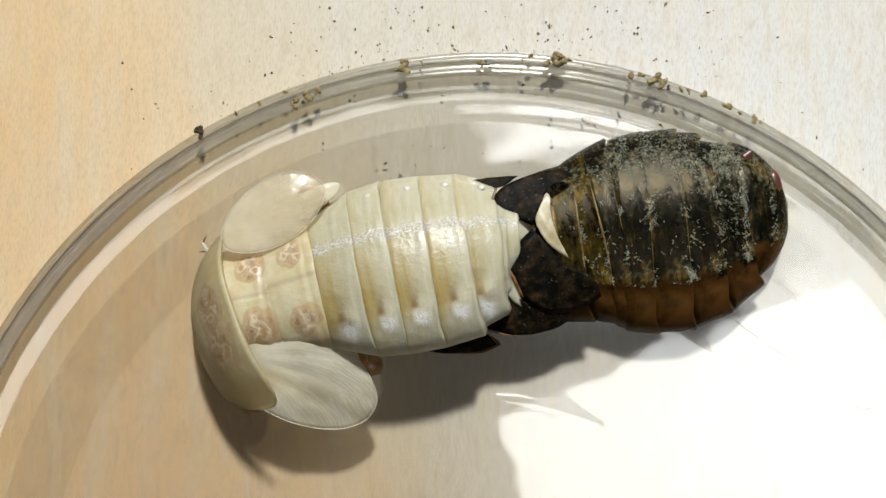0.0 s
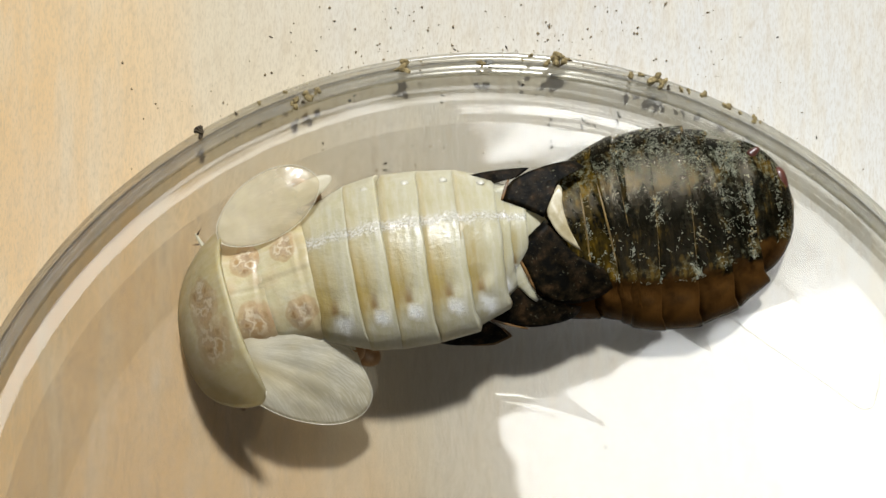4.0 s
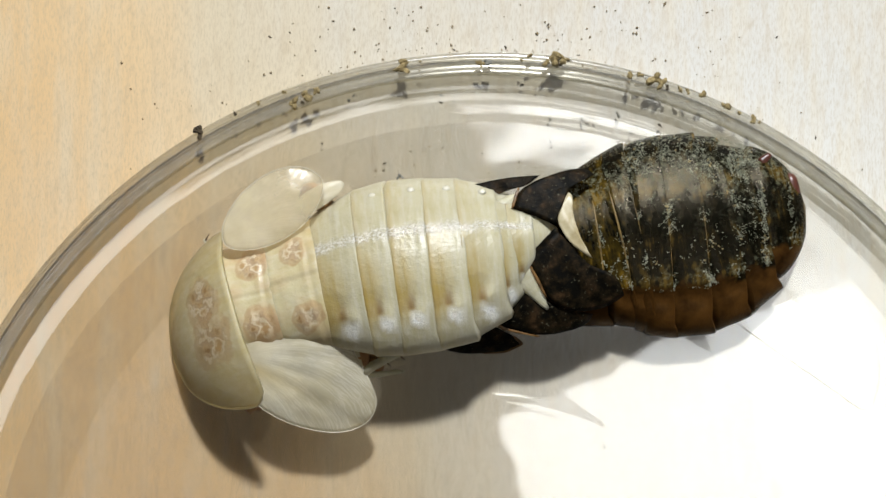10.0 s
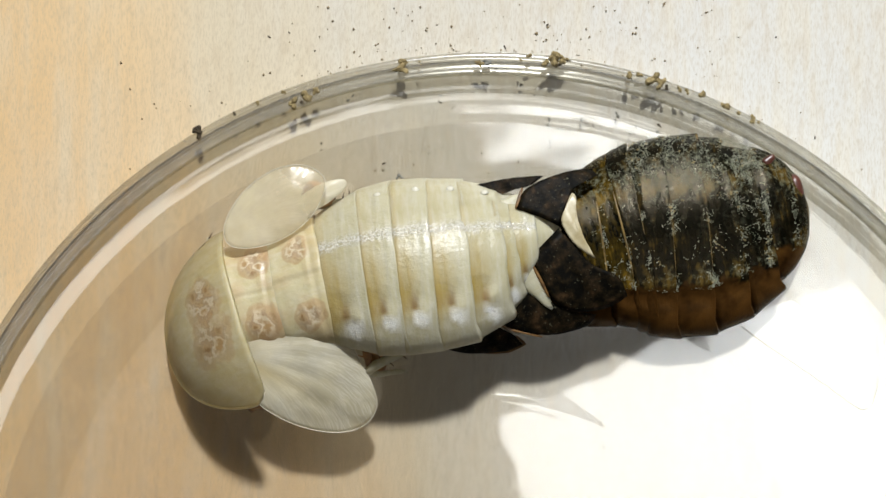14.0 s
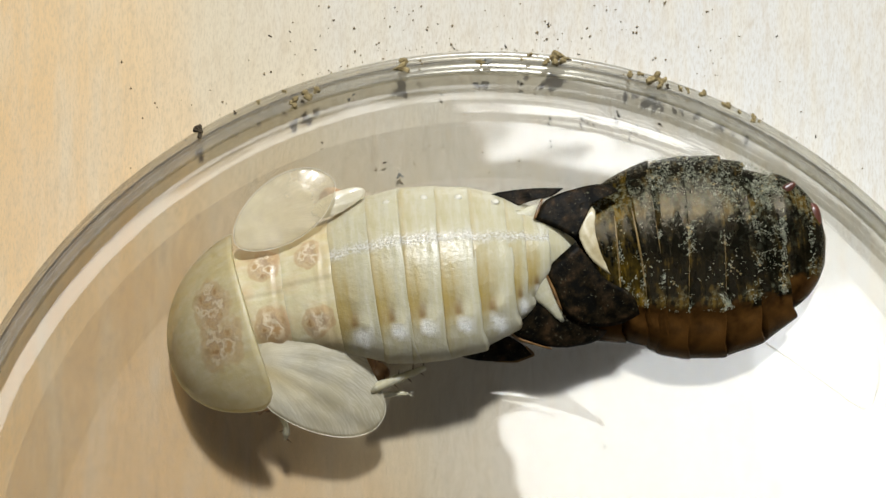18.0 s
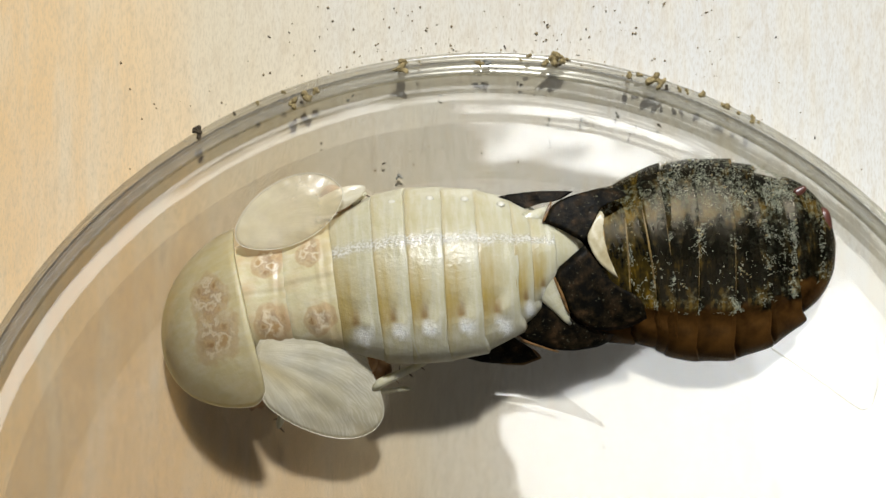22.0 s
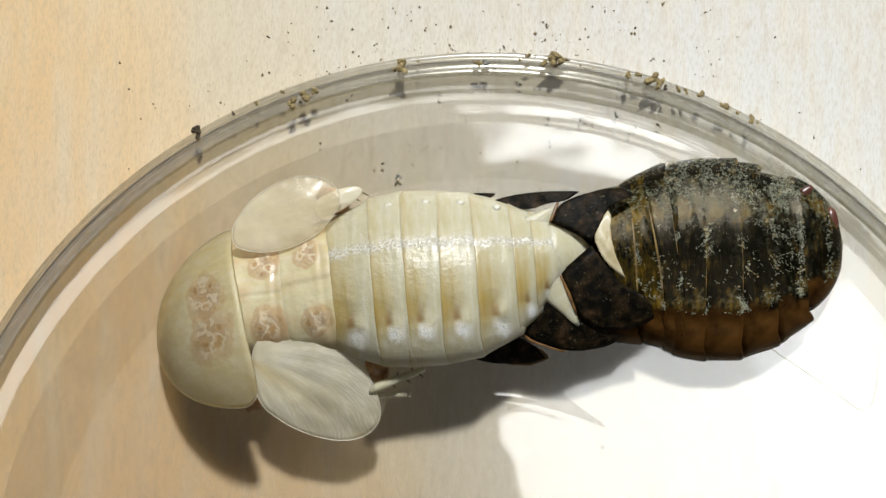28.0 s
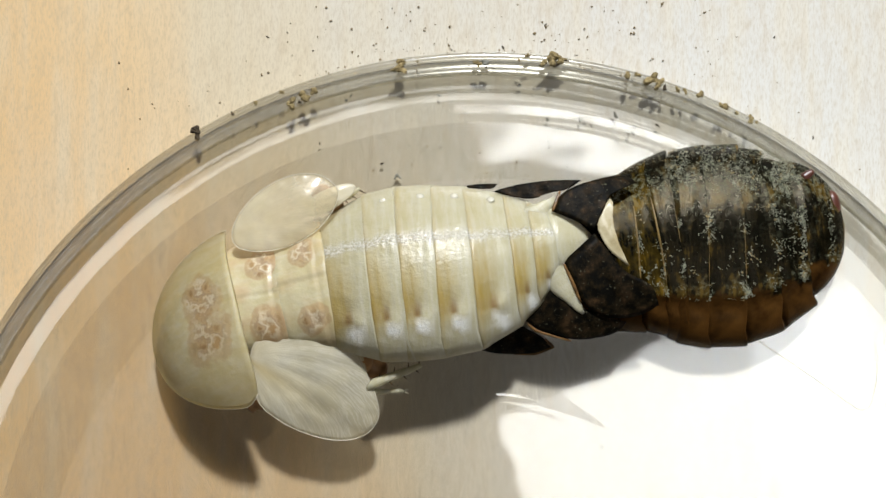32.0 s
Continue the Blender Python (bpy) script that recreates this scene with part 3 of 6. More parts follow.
def shield(bm, length, half, dome, thick):
    """The half-round pronotum: a hind edge at x = 0, a domed back that droops to the front; its far corner is sharper than the near one."""
    def plate(shift, shrink):
        rows = []
        for i in range(0, 31):
            u = math.sin(math.pi / 2 * i / 30)
            row = []
            for j in range(0, 49):
                v = -1 + 2 * j / 48
                power = 1.87 if v < 0 else 1.8
                trim = (0.10 if v < 0 else 0.02) * max(1 - u / 0.2, 0) ** 2
                y = v * half * shrink * max(1 - u ** power, 0.0) ** (1 / power) * (1 - trim)
                x = -length * shrink * u + (0.75 * (1 - v * v) - 0.35 * max(-v, 0) ** 8) * (1 - u)
                r = min(math.hypot(u, y / half), 1.0)
                z = dome * (1 - r ** 2.6) - 0.9 * u ** 4 + shift * (0.3 + 0.7 * (1 - r ** 4))
                z += 0.10 * noise.noise(Vector((x * 0.28, y * 0.28, 2.0))) * (1 - r * r)
                row.append(bm.verts.new((x * MM, y * MM, z * MM)))
            rows.append(row)
        grid_faces(bm, rows)
        return rows
    top, low = plate(0.0, 1.0), plate(-thick, 0.985)
    margin = [tuple(row[0].co / MM) for row in top] + [tuple(row[48].co / MM) for row in reversed(top[:-1])]
    for j in range(48):
        bm.faces.new((top[0][j], top[0][j + 1], low[0][j + 1], low[0][j]))
    for j in (0, 48):
        for i in range(30):
            bm.faces.new((top[i][j], top[i + 1][j], low[i + 1][j], low[i][j]))
    bmesh.ops.remove_doubles(bm, verts=bm.verts[:], dist=2e-6)
    return margin


def rounded(outline, turns=2):
    """Cuts the corners of a closed outline until it runs smoothly."""
    for turn in range(turns):
        cut = []
        for a, b in zip(outline, outline[1:] + outline[:1]):
            cut += [(a[0] * 0.75 + b[0] * 0.25, a[1] * 0.75 + b[1] * 0.25), (a[0] * 0.25 + b[0] * 0.75, a[1] * 0.25 + b[1] * 0.75)]
        outline = cut
    return outline


def membrane(bm, outline, dome, slope, thick, folds=0.0):
    """A thin domed sheet within an outline (mm); slope is its rise for each mm along x and y."""
    edge = rounded(outline, 3)
    cx, cy = sum(p[0] for p in edge) / len(edge), sum(p[1] for p in edge) / len(edge)
    edge = [(cx + (x - cx) * 1.03, cy + (y - cy) * 1.03) for x, y in edge]
    sheets = []
    for shift, shrink in ((0.0, 1.0), (-thick, 0.992)):
        rows = []
        for k in range(1, 15):
            f = k / 14 * shrink
            row = []
            for x, y in edge:
                px, py = cx + (x - cx) * f, cy + (y - cy) * f
                a = math.atan2(py, px + 0.6)
                z = dome * (1 - f ** 2.2) + slope[0] * px + slope[1] * py + shift
                z += folds * math.sin(26 * a + 0.25 * math.hypot(px, py)) * min(math.hypot(px, py) / 4, 1) + 0.22 * noise.noise(Vector((px * 0.35, py * 0.35, dome))) + 0.10 * f * noise.noise(Vector((px * 1.1, py * 1.1, dome)))
                row.append(bm.verts.new((px * MM, py * MM, z * MM)))
            rows.append(row)
        mid = bm.verts.new((cx * MM, cy * MM, (dome + slope[0] * cx + slope[1] * cy + shift) * MM))
        for j in range(len(edge)):
            bm.faces.new((mid, rows[0][j], rows[0][(j + 1) % len(edge)]))
        grid_faces(bm, rows, close_v=True)
        sheets.append(rows[-1])
    grid_faces(bm, sheets, close_v=True)
    return [tuple(v.co / MM) for v in sheets[0]]


moving = {}
BODY_Z, BODY_ROLL = 3.9, -18.0
nymph = thing("cockroach_nymph", "freshly moulted milky white cockroach nymph pulling out of its shed skin", "insect")
rest(nymph, -8.52, -1.51, FLOOR_Z)


def body_ring(name, x0, y0, x1, y1, w0, w1, label="", tuck=0.3, arch=(4.0, 4.0), spine=0.5, roll=BODY_ROLL, z=BODY_Z, material=None):
    heading = math.degrees(math.atan2(y1 - y0, x1 - x0))
    turn = min(heading, 5.0) if x0 > 10 else heading
    length = math.hypot(x1 - x0, y1 - y0)
    drift = (x1 - x0) * (math.tan(radians(heading)) - math.tan(radians(turn)))
    bm = bmesh.new()
    segment(bm, length, w0, w1, *arch, 1.9, tuck, spine, lip=0.004, drift=drift, relief=thorax_relief if name.endswith("notum") else (abdomen_relief if x1 - x0 > 2.0 else None))
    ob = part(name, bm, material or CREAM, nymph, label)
    rest(ob, (x0 + x1) / 2, (y0 + y1) / 2, z, roll, 0, turn)
    return ob


# front x, y, hind x, y, half widths
RINGS = (
    ("mesonotum", -8.27, -2.69, -4.35, -2.22, 4.71, 4.86),
    ("metanotum", -4.35, -2.22, -0.33, -1.51, 4.96, 5.95),
    ("a1", -0.33, -1.51, 3.02, -1.23, 5.95, 7.44),
    ("a3", 3.02, -1.23, 5.67, -0.95, 7.44, 7.79),
    ("a4", 5.67, -0.95, 8.55, -0.80, 7.79, 7.69),
    ("a5", 8.55, -0.80, 11.53, -0.61, 7.69, 7.24),
    ("a6", 11.53, -0.61, 14.74, -0.05, 7.24, 5.85),
    ("a7", 14.74, -0.05, 16.44, 0.47, 5.85, 4.47),
    ("a8", 16.44, 0.47, 18.24, 1.13, 4.47, 2.98),
)


def under(child, parent, *where):
    """Puts child, a sub-part, at a pose of the whole thing's space (mm, degrees) and hangs it on parent."""
    child.parent = parent
    x, y, z, rx, ry, rz = where
    child.matrix_basis = parent.matrix_basis.inverted() @ pose(x * MM, y * MM, z * MM, rx, ry, rz)
    return child


def blob(bm, x, y, z, sx, sy, sz, rough=0.0, level=2, seed=0):
    rng = random.Random(seed)
    made = bmesh.ops.create_icosphere(bm, subdivisions=level, radius=1.0)["verts"]
    for v in made:
        k = 1 + rough * (rng.random() - 0.5) * 2
        v.co = Vector(((x + v.co.x * sx * k) * MM, (y + v.co.y * sy * k) * MM, (z + v.co.z * sz * k) * MM))


def leg(points, radii, tarsus, spines, parent, name, seed):
    """A jointed leg: a glossy shin with dark-tipped spines and a thin foot."""
    bm = bmesh.new()
    tube(bm, points, radii)
    ob = part(name, bm, CREAM_PLAIN, parent)
    if tarsus:
        bm = bmesh.new()
        tube(bm, tarsus, [0.32, 0.26, 0.22, 0.24, 0.12][:len(tarsus)], 10)
        end = Vector(tarsus[-1])
        step = (end - Vector(tarsus[-2])).normalized()
        for lean in (-0.5, 0.5):
            tip = end + (step + lean * step.cross(Vector((0, 0, 1)))) * 0.45
            tube(bm, [end, (end + tip) / 2 + Vector((0, 0, 0.05)), tip], [0.09, 0.06, 0.02], 8)
        part("foot", bm, CREAM_PLAIN, ob)
    rng = random.Random(seed)
    for k in range(spines):
        u = 0.3 + 0.65 * k / max(spines - 1, 1)
        i = min(int(u * (len(points) - 1)), len(points) - 2)
        f = u * (len(points) - 1) - i
        a = Vector(points[i]).lerp(Vector(points[i + 1]), f)
        d = (Vector(points[i + 1]) - Vector(points[i])).normalized()
        side = d.cross(Vector((0, 0, 1))) * (1 if k % 2 else -1)
        tip = a + side * (0.62 + 0.2 * rng.random()) + d * 0.35 + Vector((0, 0, 0.15))
        bm = bmesh.new()
        tube(bm, [a, a.lerp(tip, 0.55), tip], [0.085, 0.06, 0.02], 8)
        part("spine", bm, SPINE, ob, "dark-tipped spine")
    return ob


# roll, height, front and hind arch of the tapering rings
RING_TILT = {"a6": (-17.0, 3.9, 4.34, 3.55), "a7": (-16.0, 4.0, 3.45, 2.95), "a8": (-14.0, 4.35, 2.6, 2.25)}


def build_nymph():
    for key, x0, y0, x1, y1, w0, w1 in RINGS:
        thorax = key.endswith("notum")
        roll, z, arch0, arch1 = RING_TILT.get(key, (BODY_ROLL, BODY_Z, min(w0 * 0.6, 4.7), min(w1 * 0.6, 4.7)))
        ob = moving[key] = body_ring(key if thorax else "abdomen_ring", x0, y0, x1, y1, w0, w1, spine=0.0 if thorax else 0.55, roll=roll, z=z, arch=(arch0, arch1),
                                     material={"mesonotum": MESO, "metanotum": META}.get(key))
        if key in ("a3", "a4", "a5", "a6"):
            w, length = (w0 + w1) / 2, math.hypot(x1 - x0, y1 - y0)
            for side, size in ((0.73, 0.62),):
                bm = bmesh.new()
                blob(bm, 0, 0, 0, 0.58 * size, 0.62 * size, 0.2, 0.06, 2, len(moving))
                nub = part("spiracle_nub", bm, NUB, ob, "glossy white raised nub")
                up = min(w * 0.6, 4.7) * (1 - side * side) ** 0.575
                nub.matrix_basis = pose(length * 0.18 * MM, w * side * MM, (up + (0.02 if side > 0 else 0.06)) * MM, -50 * side, 0, 0)
    bm = bmesh.new()
    tail_plate(bm, 3.5, 2.95, 1.75, 1.0, power=0.95)
    tail = moving["tail"] = rest(part("tail_plate", bm, CREAM_PLAIN, nymph), 19.5, 1.45, 4.85, -12, 0, 5)
    for x, y, z, length, turn, fat in ((15.4, 2.6, 5.0, 3.7, 40, 1.45), (16.7, 0.0, 5.9, 6.0, -55, 1.7)):
        bm = bmesh.new()
        tube(bm, [(length * k / 10, 0.04 * math.sin(2 * k), 0.15 * math.sin(0.3 * k)) for k in range(11)], [fat * (1 - 0.9 * (k / 10) ** 1.1) * (1.02 if k % 2 else 0.99) for k in range(11)], 16, 0.38)
        under(part("cercus", bm, CREAM_PLAIN, nymph, "short pale tail feeler"), tail, x, y, z, 0, 6, turn)
    bm = bmesh.new()
    margin = shield(bm, 10.0, 7.7, 2.8, 0.3)
    moving["pronotum"] = rest(part("pronotum", bm, PRONOTUM, nymph, "smooth half-round cream shield with two mottled patches"), -7.5, -4, 6, -18, -16, 10)
    bm = bmesh.new()
    tube(bm, [(x, y, z - 0.05) for x, y, z in margin], [0.035] * len(margin), 10)
    part("margin", bm, MARGIN, moving["pronotum"], "thin paler raised margin")
    bm = bmesh.new()
    near = [(0.35, 0.5), (2.7, 2.2), (5.5, 3.0), (7.75, 2.6), (8.9, 0.9), (9.9, -1.75), (10.85, -4.0), (10.95, -5.7), (9.8, -7.1), (7.7, -7.5), (5.3, -7.0), (2.9, -5.8), (0.8, -4.1)]
    edge = membrane(bm, near, 0.6, (-0.08, 0.20), 0.1, 0.03)
    moving["pad_near"] = rest(part("wing_pad", bm, PAD, nymph, "milky fan-folded wing pad"), -7.55, -7.2, 6.2)
    bm = bmesh.new()
    tube(bm, edge + edge[:1], [0.03] * (len(edge) + 1), 6)
    part("pad_margin", bm, MARGIN, moving["pad_near"], "thin pale pad edge")
    bm = bmesh.new()
    far = [(0.2, -0.4), (0.25, 1.5), (2.1, 3.75), (3.8, 4.8), (5.5, 5.35), (7.5, 5.3), (8.95, 4.1), (8.9, 3.0), (7.9, 1.35), (6.4, 0.1), (4.3, -0.75), (2.1, -0.95)]
    edge = membrane(bm, far, 0.3, (-0.04, -0.10), 0.1)
    moving["pad_far"] = rest(part("wing_pad", bm, FAR_PAD, nymph, "smooth milky half-clear wing pad"), -8.9, 2.2, 5.9)
    bm = bmesh.new()
    tube(bm, edge + edge[:1], [0.03] * (len(edge) + 1), 6)
    part("pad_margin", bm, MARGIN, moving["pad_far"], "thin pale pad edge")
    for x, y, z, outline, slope in ((-0.6, -5.6, 4.4, [(0.0, 0.0), (1.5, -0.1), (2.3, -0.9), (2.7, -2.4), (3.2, -4.9), (2.4, -5.2), (1.2, -3.4), (0.2, -1.4)], (-0.05, 0.22)),
                                    (-2.6, 4.3, 4.5, [(0.0, 0.0), (0.4, 1.2), (2.2, 2.2), (4.2, 2.6), (4.6, 1.9), (3.0, 0.6), (1.4, -0.2)], (-0.05, -0.15))):
        bm = bmesh.new()
        membrane(bm, outline, 0.25, slope, 0.09, 0.03)
        under(part("hind_wing_pad", bm, PAD, nymph, "small folded hind wing pad"), moving["metanotum"], x, y, z, 0, 0, 0)
    for x, y, z, size in ((1.2, -7.9, 2.7, 1.9), (2.9, -9.0, 2.2, 1.3), (-0.6, 5.6, 2.9, 1.5)):
        bm = bmesh.new()
        blob(bm, 0, 0, 0, size, size * 0.75, size * 0.6, 0.08, 3, int(size * 10))
        under(part("leg_base", bm, FLESH, nymph, "orange-brown soft leg base"), moving["metanotum"], x, y, z, 0, 0, -30)
    # a mostly hidden leg base, added to block a lit strip beside the pad
    bm = bmesh.new()
    blob(bm, 0, 0, 0, 1.5, 3.1, 1.3, 0.08, 3, 41)
    under(part("leg_base", bm, FLESH, nymph, "orange-brown soft leg base"), moving["mesonotum"], -7.4, -9.5, 2.8, 12, 0, -6)
    # legs: only their ends show
    hind = leg([(0, 0, 1.9), (0.8, 0.55, 2.2), (2.2, 1.1, 2.3), (3.6, 1.6, 2.2), (4.6, 2.0, 2.0)], [0.36, 0.42, 0.37, 0.31, 0.22],
               [(0.1, -0.2, 1.3), (1.0, -0.35, 1.2), (1.9, -0.3, 1.15), (2.6, -0.25, 1.2), (3.1, -0.3, 1.15)], 7, nymph, "hind_leg", 3)
    moving["hind_leg"] = rest(hind, 2.6, -10.6, 2.6)
    far = leg([(0, 0, 2.0), (0.9, 0.35, 2.2), (1.7, 0.55, 2.2), (2.6, 1.2, 2.0)], [0.36, 0.34, 0.3, 0.16], (), 6, nymph, "hind_leg", 4)
    moving["hind_leg_far"] = rest(far, -0.7, 5.3, 0.8)
    fore = leg([(0, 0, 2.4), (0.1, -0.8, 2.2), (0.25, -1.5, 2.0), (0.1, -2.1, 1.6), (-0.15, -2.7, 1.2)], [0.3, 0.28, 0.24, 0.34, 0.14], (), 3, nymph, "fore_leg", 5)
    moving["fore_leg"] = rest(fore, -6.4, -12.2, 2.0)
    fore = leg([(0, 0, 2.2), (-0.4, 1.0, 2.0), (-0.9, 1.9, 1.9), (-1.6, 3.0, 1.7)], [0.28, 0.24, 0.2, 0.1], (), 4, nymph, "fore_leg", 6)
    moving["fore_leg_far"] = rest(fore, -11.9, 2.9, 0.2)


build_nymph()

# ---- the shed skin ----
skin = thing("shed_skin", "dark brown empty cockroach skin, split open and powdered with dust", "insect skin")
rest(skin, 19.9, 0.05, FLOOR_Z, 0, -1.0)
SKIN_RINGS = (
    (-6.00, -1.53, -3.31, -1.38, 6.70, 7.09),
    (-3.31, -1.38, -1.42, -1.10, 7.09, 7.90),
    (-1.42, -1.15, 0.24, -0.96, 7.95, 8.54),
    (0.24, -0.96, 2.60, -0.96, 8.54, 8.93),
    (2.60, -0.96, 5.67, -0.91, 8.93, 8.84),
    (5.67, -0.87, 8.32, -0.63, 8.84, 7.95),
    (8.32, -0.63, 10.87, -0.16, 7.95, 6.32),
)
SKIN_Z, SKIN_ROLL = 1.05, -4.0


def skin_arch(x):
    """How high the old back is arched for its half width: it sinks flat behind the split."""
    return 0.60 - 0.17 * min(max((x + 5.0) / 7.0, 0.0), 1.0)


lobes = []


def shell_relief(u, v):
    """A sharp ridge between back and flank, fine furrows and wrinkles."""
    z = 0.28 * math.exp(-((v + 0.5) / 0.05) ** 2) - 0.25 * math.exp(-((v + 0.64) / 0.09) ** 2)
    return z + 0.10 * noise.noise(Vector((u * 2.0, v * 5.0, 8.0))) * (1 - v * v)


def build_skin():
    for x0, y0, x1, y1, w0, w1 in SKIN_RINGS:
        length = math.hypot(x1 - x0, y1 - y0)
        bm = bmesh.new()
        segment(bm, length, w0, w1, w0 * skin_arch(x0), w1 * skin_arch(x1), 0.8, 0.3, 0.8, lip=0.022, relief=shell_relief)
        ob = part("skin_ring", bm, SHELL_FRONT if x0 < -2.0 else SHELL, skin)
        ob.matrix_basis = pose((x0 + x1) / 2 * MM, (y0 + y1) / 2 * MM, SKIN_Z * MM, SKIN_ROLL, 0, math.degrees(math.atan2(y1 - y0, x1 - x0)))
        if x0 < 3.0:
            # a golden joint line over the back
            bm = bmesh.new()
            arc = [-0.42 + 0.95 * k / 24 for k in range(25)]
            thick = 0.09 if x0 < -2.0 else 0.03
            tube(bm, [(length / 2 - 0.05, w1 * v, w1 * skin_arch(x1) * (1 - v * v) ** 0.575 - 0.02) for v in arc], [thick * math.sin(math.pi * (k + 0.5) / 25) ** 0.5 for k in range(25)], 8, 0.6)
            part("joint_line", bm, GOLD, ob, "golden amber joint line")
    bm = bmesh.new()
    tail_plate(bm, 4.4, 6.15, 2.6, 0.9, power=0.5)
    ob = part("skin_tail", bm, SHELL, skin)
    ob.matrix_basis = pose(12.95 * MM, 0.38 * MM, SKIN_Z * MM, SKIN_ROLL, 0, 4)


build_skin()


def skin_height(x, y):
    """Height of the old thorax over the dish floor, in mm; it narrows onto the first rings of the back."""
    wide = 9.6 - 2.0 * min(max((x + 8.0) / 4.0, 0.0), 1.0)
    return 1.8 + 4.3 * max(1 - ((y + 1.4) / wide) ** 2, 0.0) ** 0.6


def flap(name, outline, material, label, lift=0.0, droop=0.0, seed=1, hem=()):
    """A thin curved flap of old cuticle: an outline in the skin's plan, laid over its round back."""
    rng = random.Random(seed)
    for turn in range(2):
        # round the blunt corners, keep the sharp ones
        smooth = []
        for i, b in enumerate(outline):
            a, c = Vector(outline[i - 1]), Vector(outline[(i + 1) % len(outline)])
            b = Vector(b)
            if (a - b).angle(c - b) > radians(112):
                smooth += [tuple(b.lerp(a, 0.27)), tuple(b.lerp(c, 0.27))]
            else:
                smooth.append(tuple(b))
        outline = smooth
    edge = []
    for i, a in enumerate(outline):
        b = outline[(i + 1) % len(outline)]
        for k in range(3):
            f = k / 3
            wob = 0.0 if k == 0 else 0.04
            edge.append((a[0] + (b[0] - a[0]) * f + wob * (rng.random() - 0.5), a[1] + (b[1] - a[1]) * f + wob * (rng.random() - 0.5)))
    cx, cy = sum(p[0] for p in edge) / len(edge), sum(p[1] for p in edge) / len(edge)
    bm = bmesh.new()
    sheets = []
    for shift, shrink in ((0.0, 1.0), (-0.16, 0.97)):
        rows = []
        for k in range(1, 7):
            f = k / 6 * shrink
            rows.append([])
            for x, y in edge:
                px, py = cx + (x - cx) * f, cy + (y - cy) * f
                z = skin_height(px, py) + lift + shift - droop * max(-(px + 4.5), 0) + 0.10 * math.sin(3 * px + 2 * py) * (1 - f)
                rows[-1].append(bm.verts.new((px * MM, py * MM, z * MM)))
        mid = bm.verts.new((cx * MM, cy * MM, (skin_height(cx, cy) + lift + shift - droop * max(-(cx + 4.5), 0)) * MM))
        for j in range(len(edge)):
            bm.faces.new((mid, rows[0][j], rows[0][(j + 1) % len(edge)]))
        grid_faces(bm, rows, close_v=True)
        sheets.append(rows[-1])
    grid_faces(bm, sheets, close_v=True)
    ob = part(name, bm, material, skin, label)
    if hem:
        line = [Vector(a).lerp(Vector(b), k / 6) for a, b in zip(hem, hem[1:]) for k in range(6)] + [Vector(hem[-1])]
        bm = bmesh.new()
        tube(bm, [(p.x, p.y, skin_height(p.x, p.y) + lift - 0.03 - droop * max(-(p.x + 4.5), 0)) for p in line], [0.13 * math.sin(math.pi * (k + 0.6) / (len(line) + 0.2)) ** 0.5 + 0.02 for k in range(len(line))], 8, 0.45)
        part("hem", bm, HEM, ob, "thin amber edge")
    return rest(ob, 0, 0, 0)


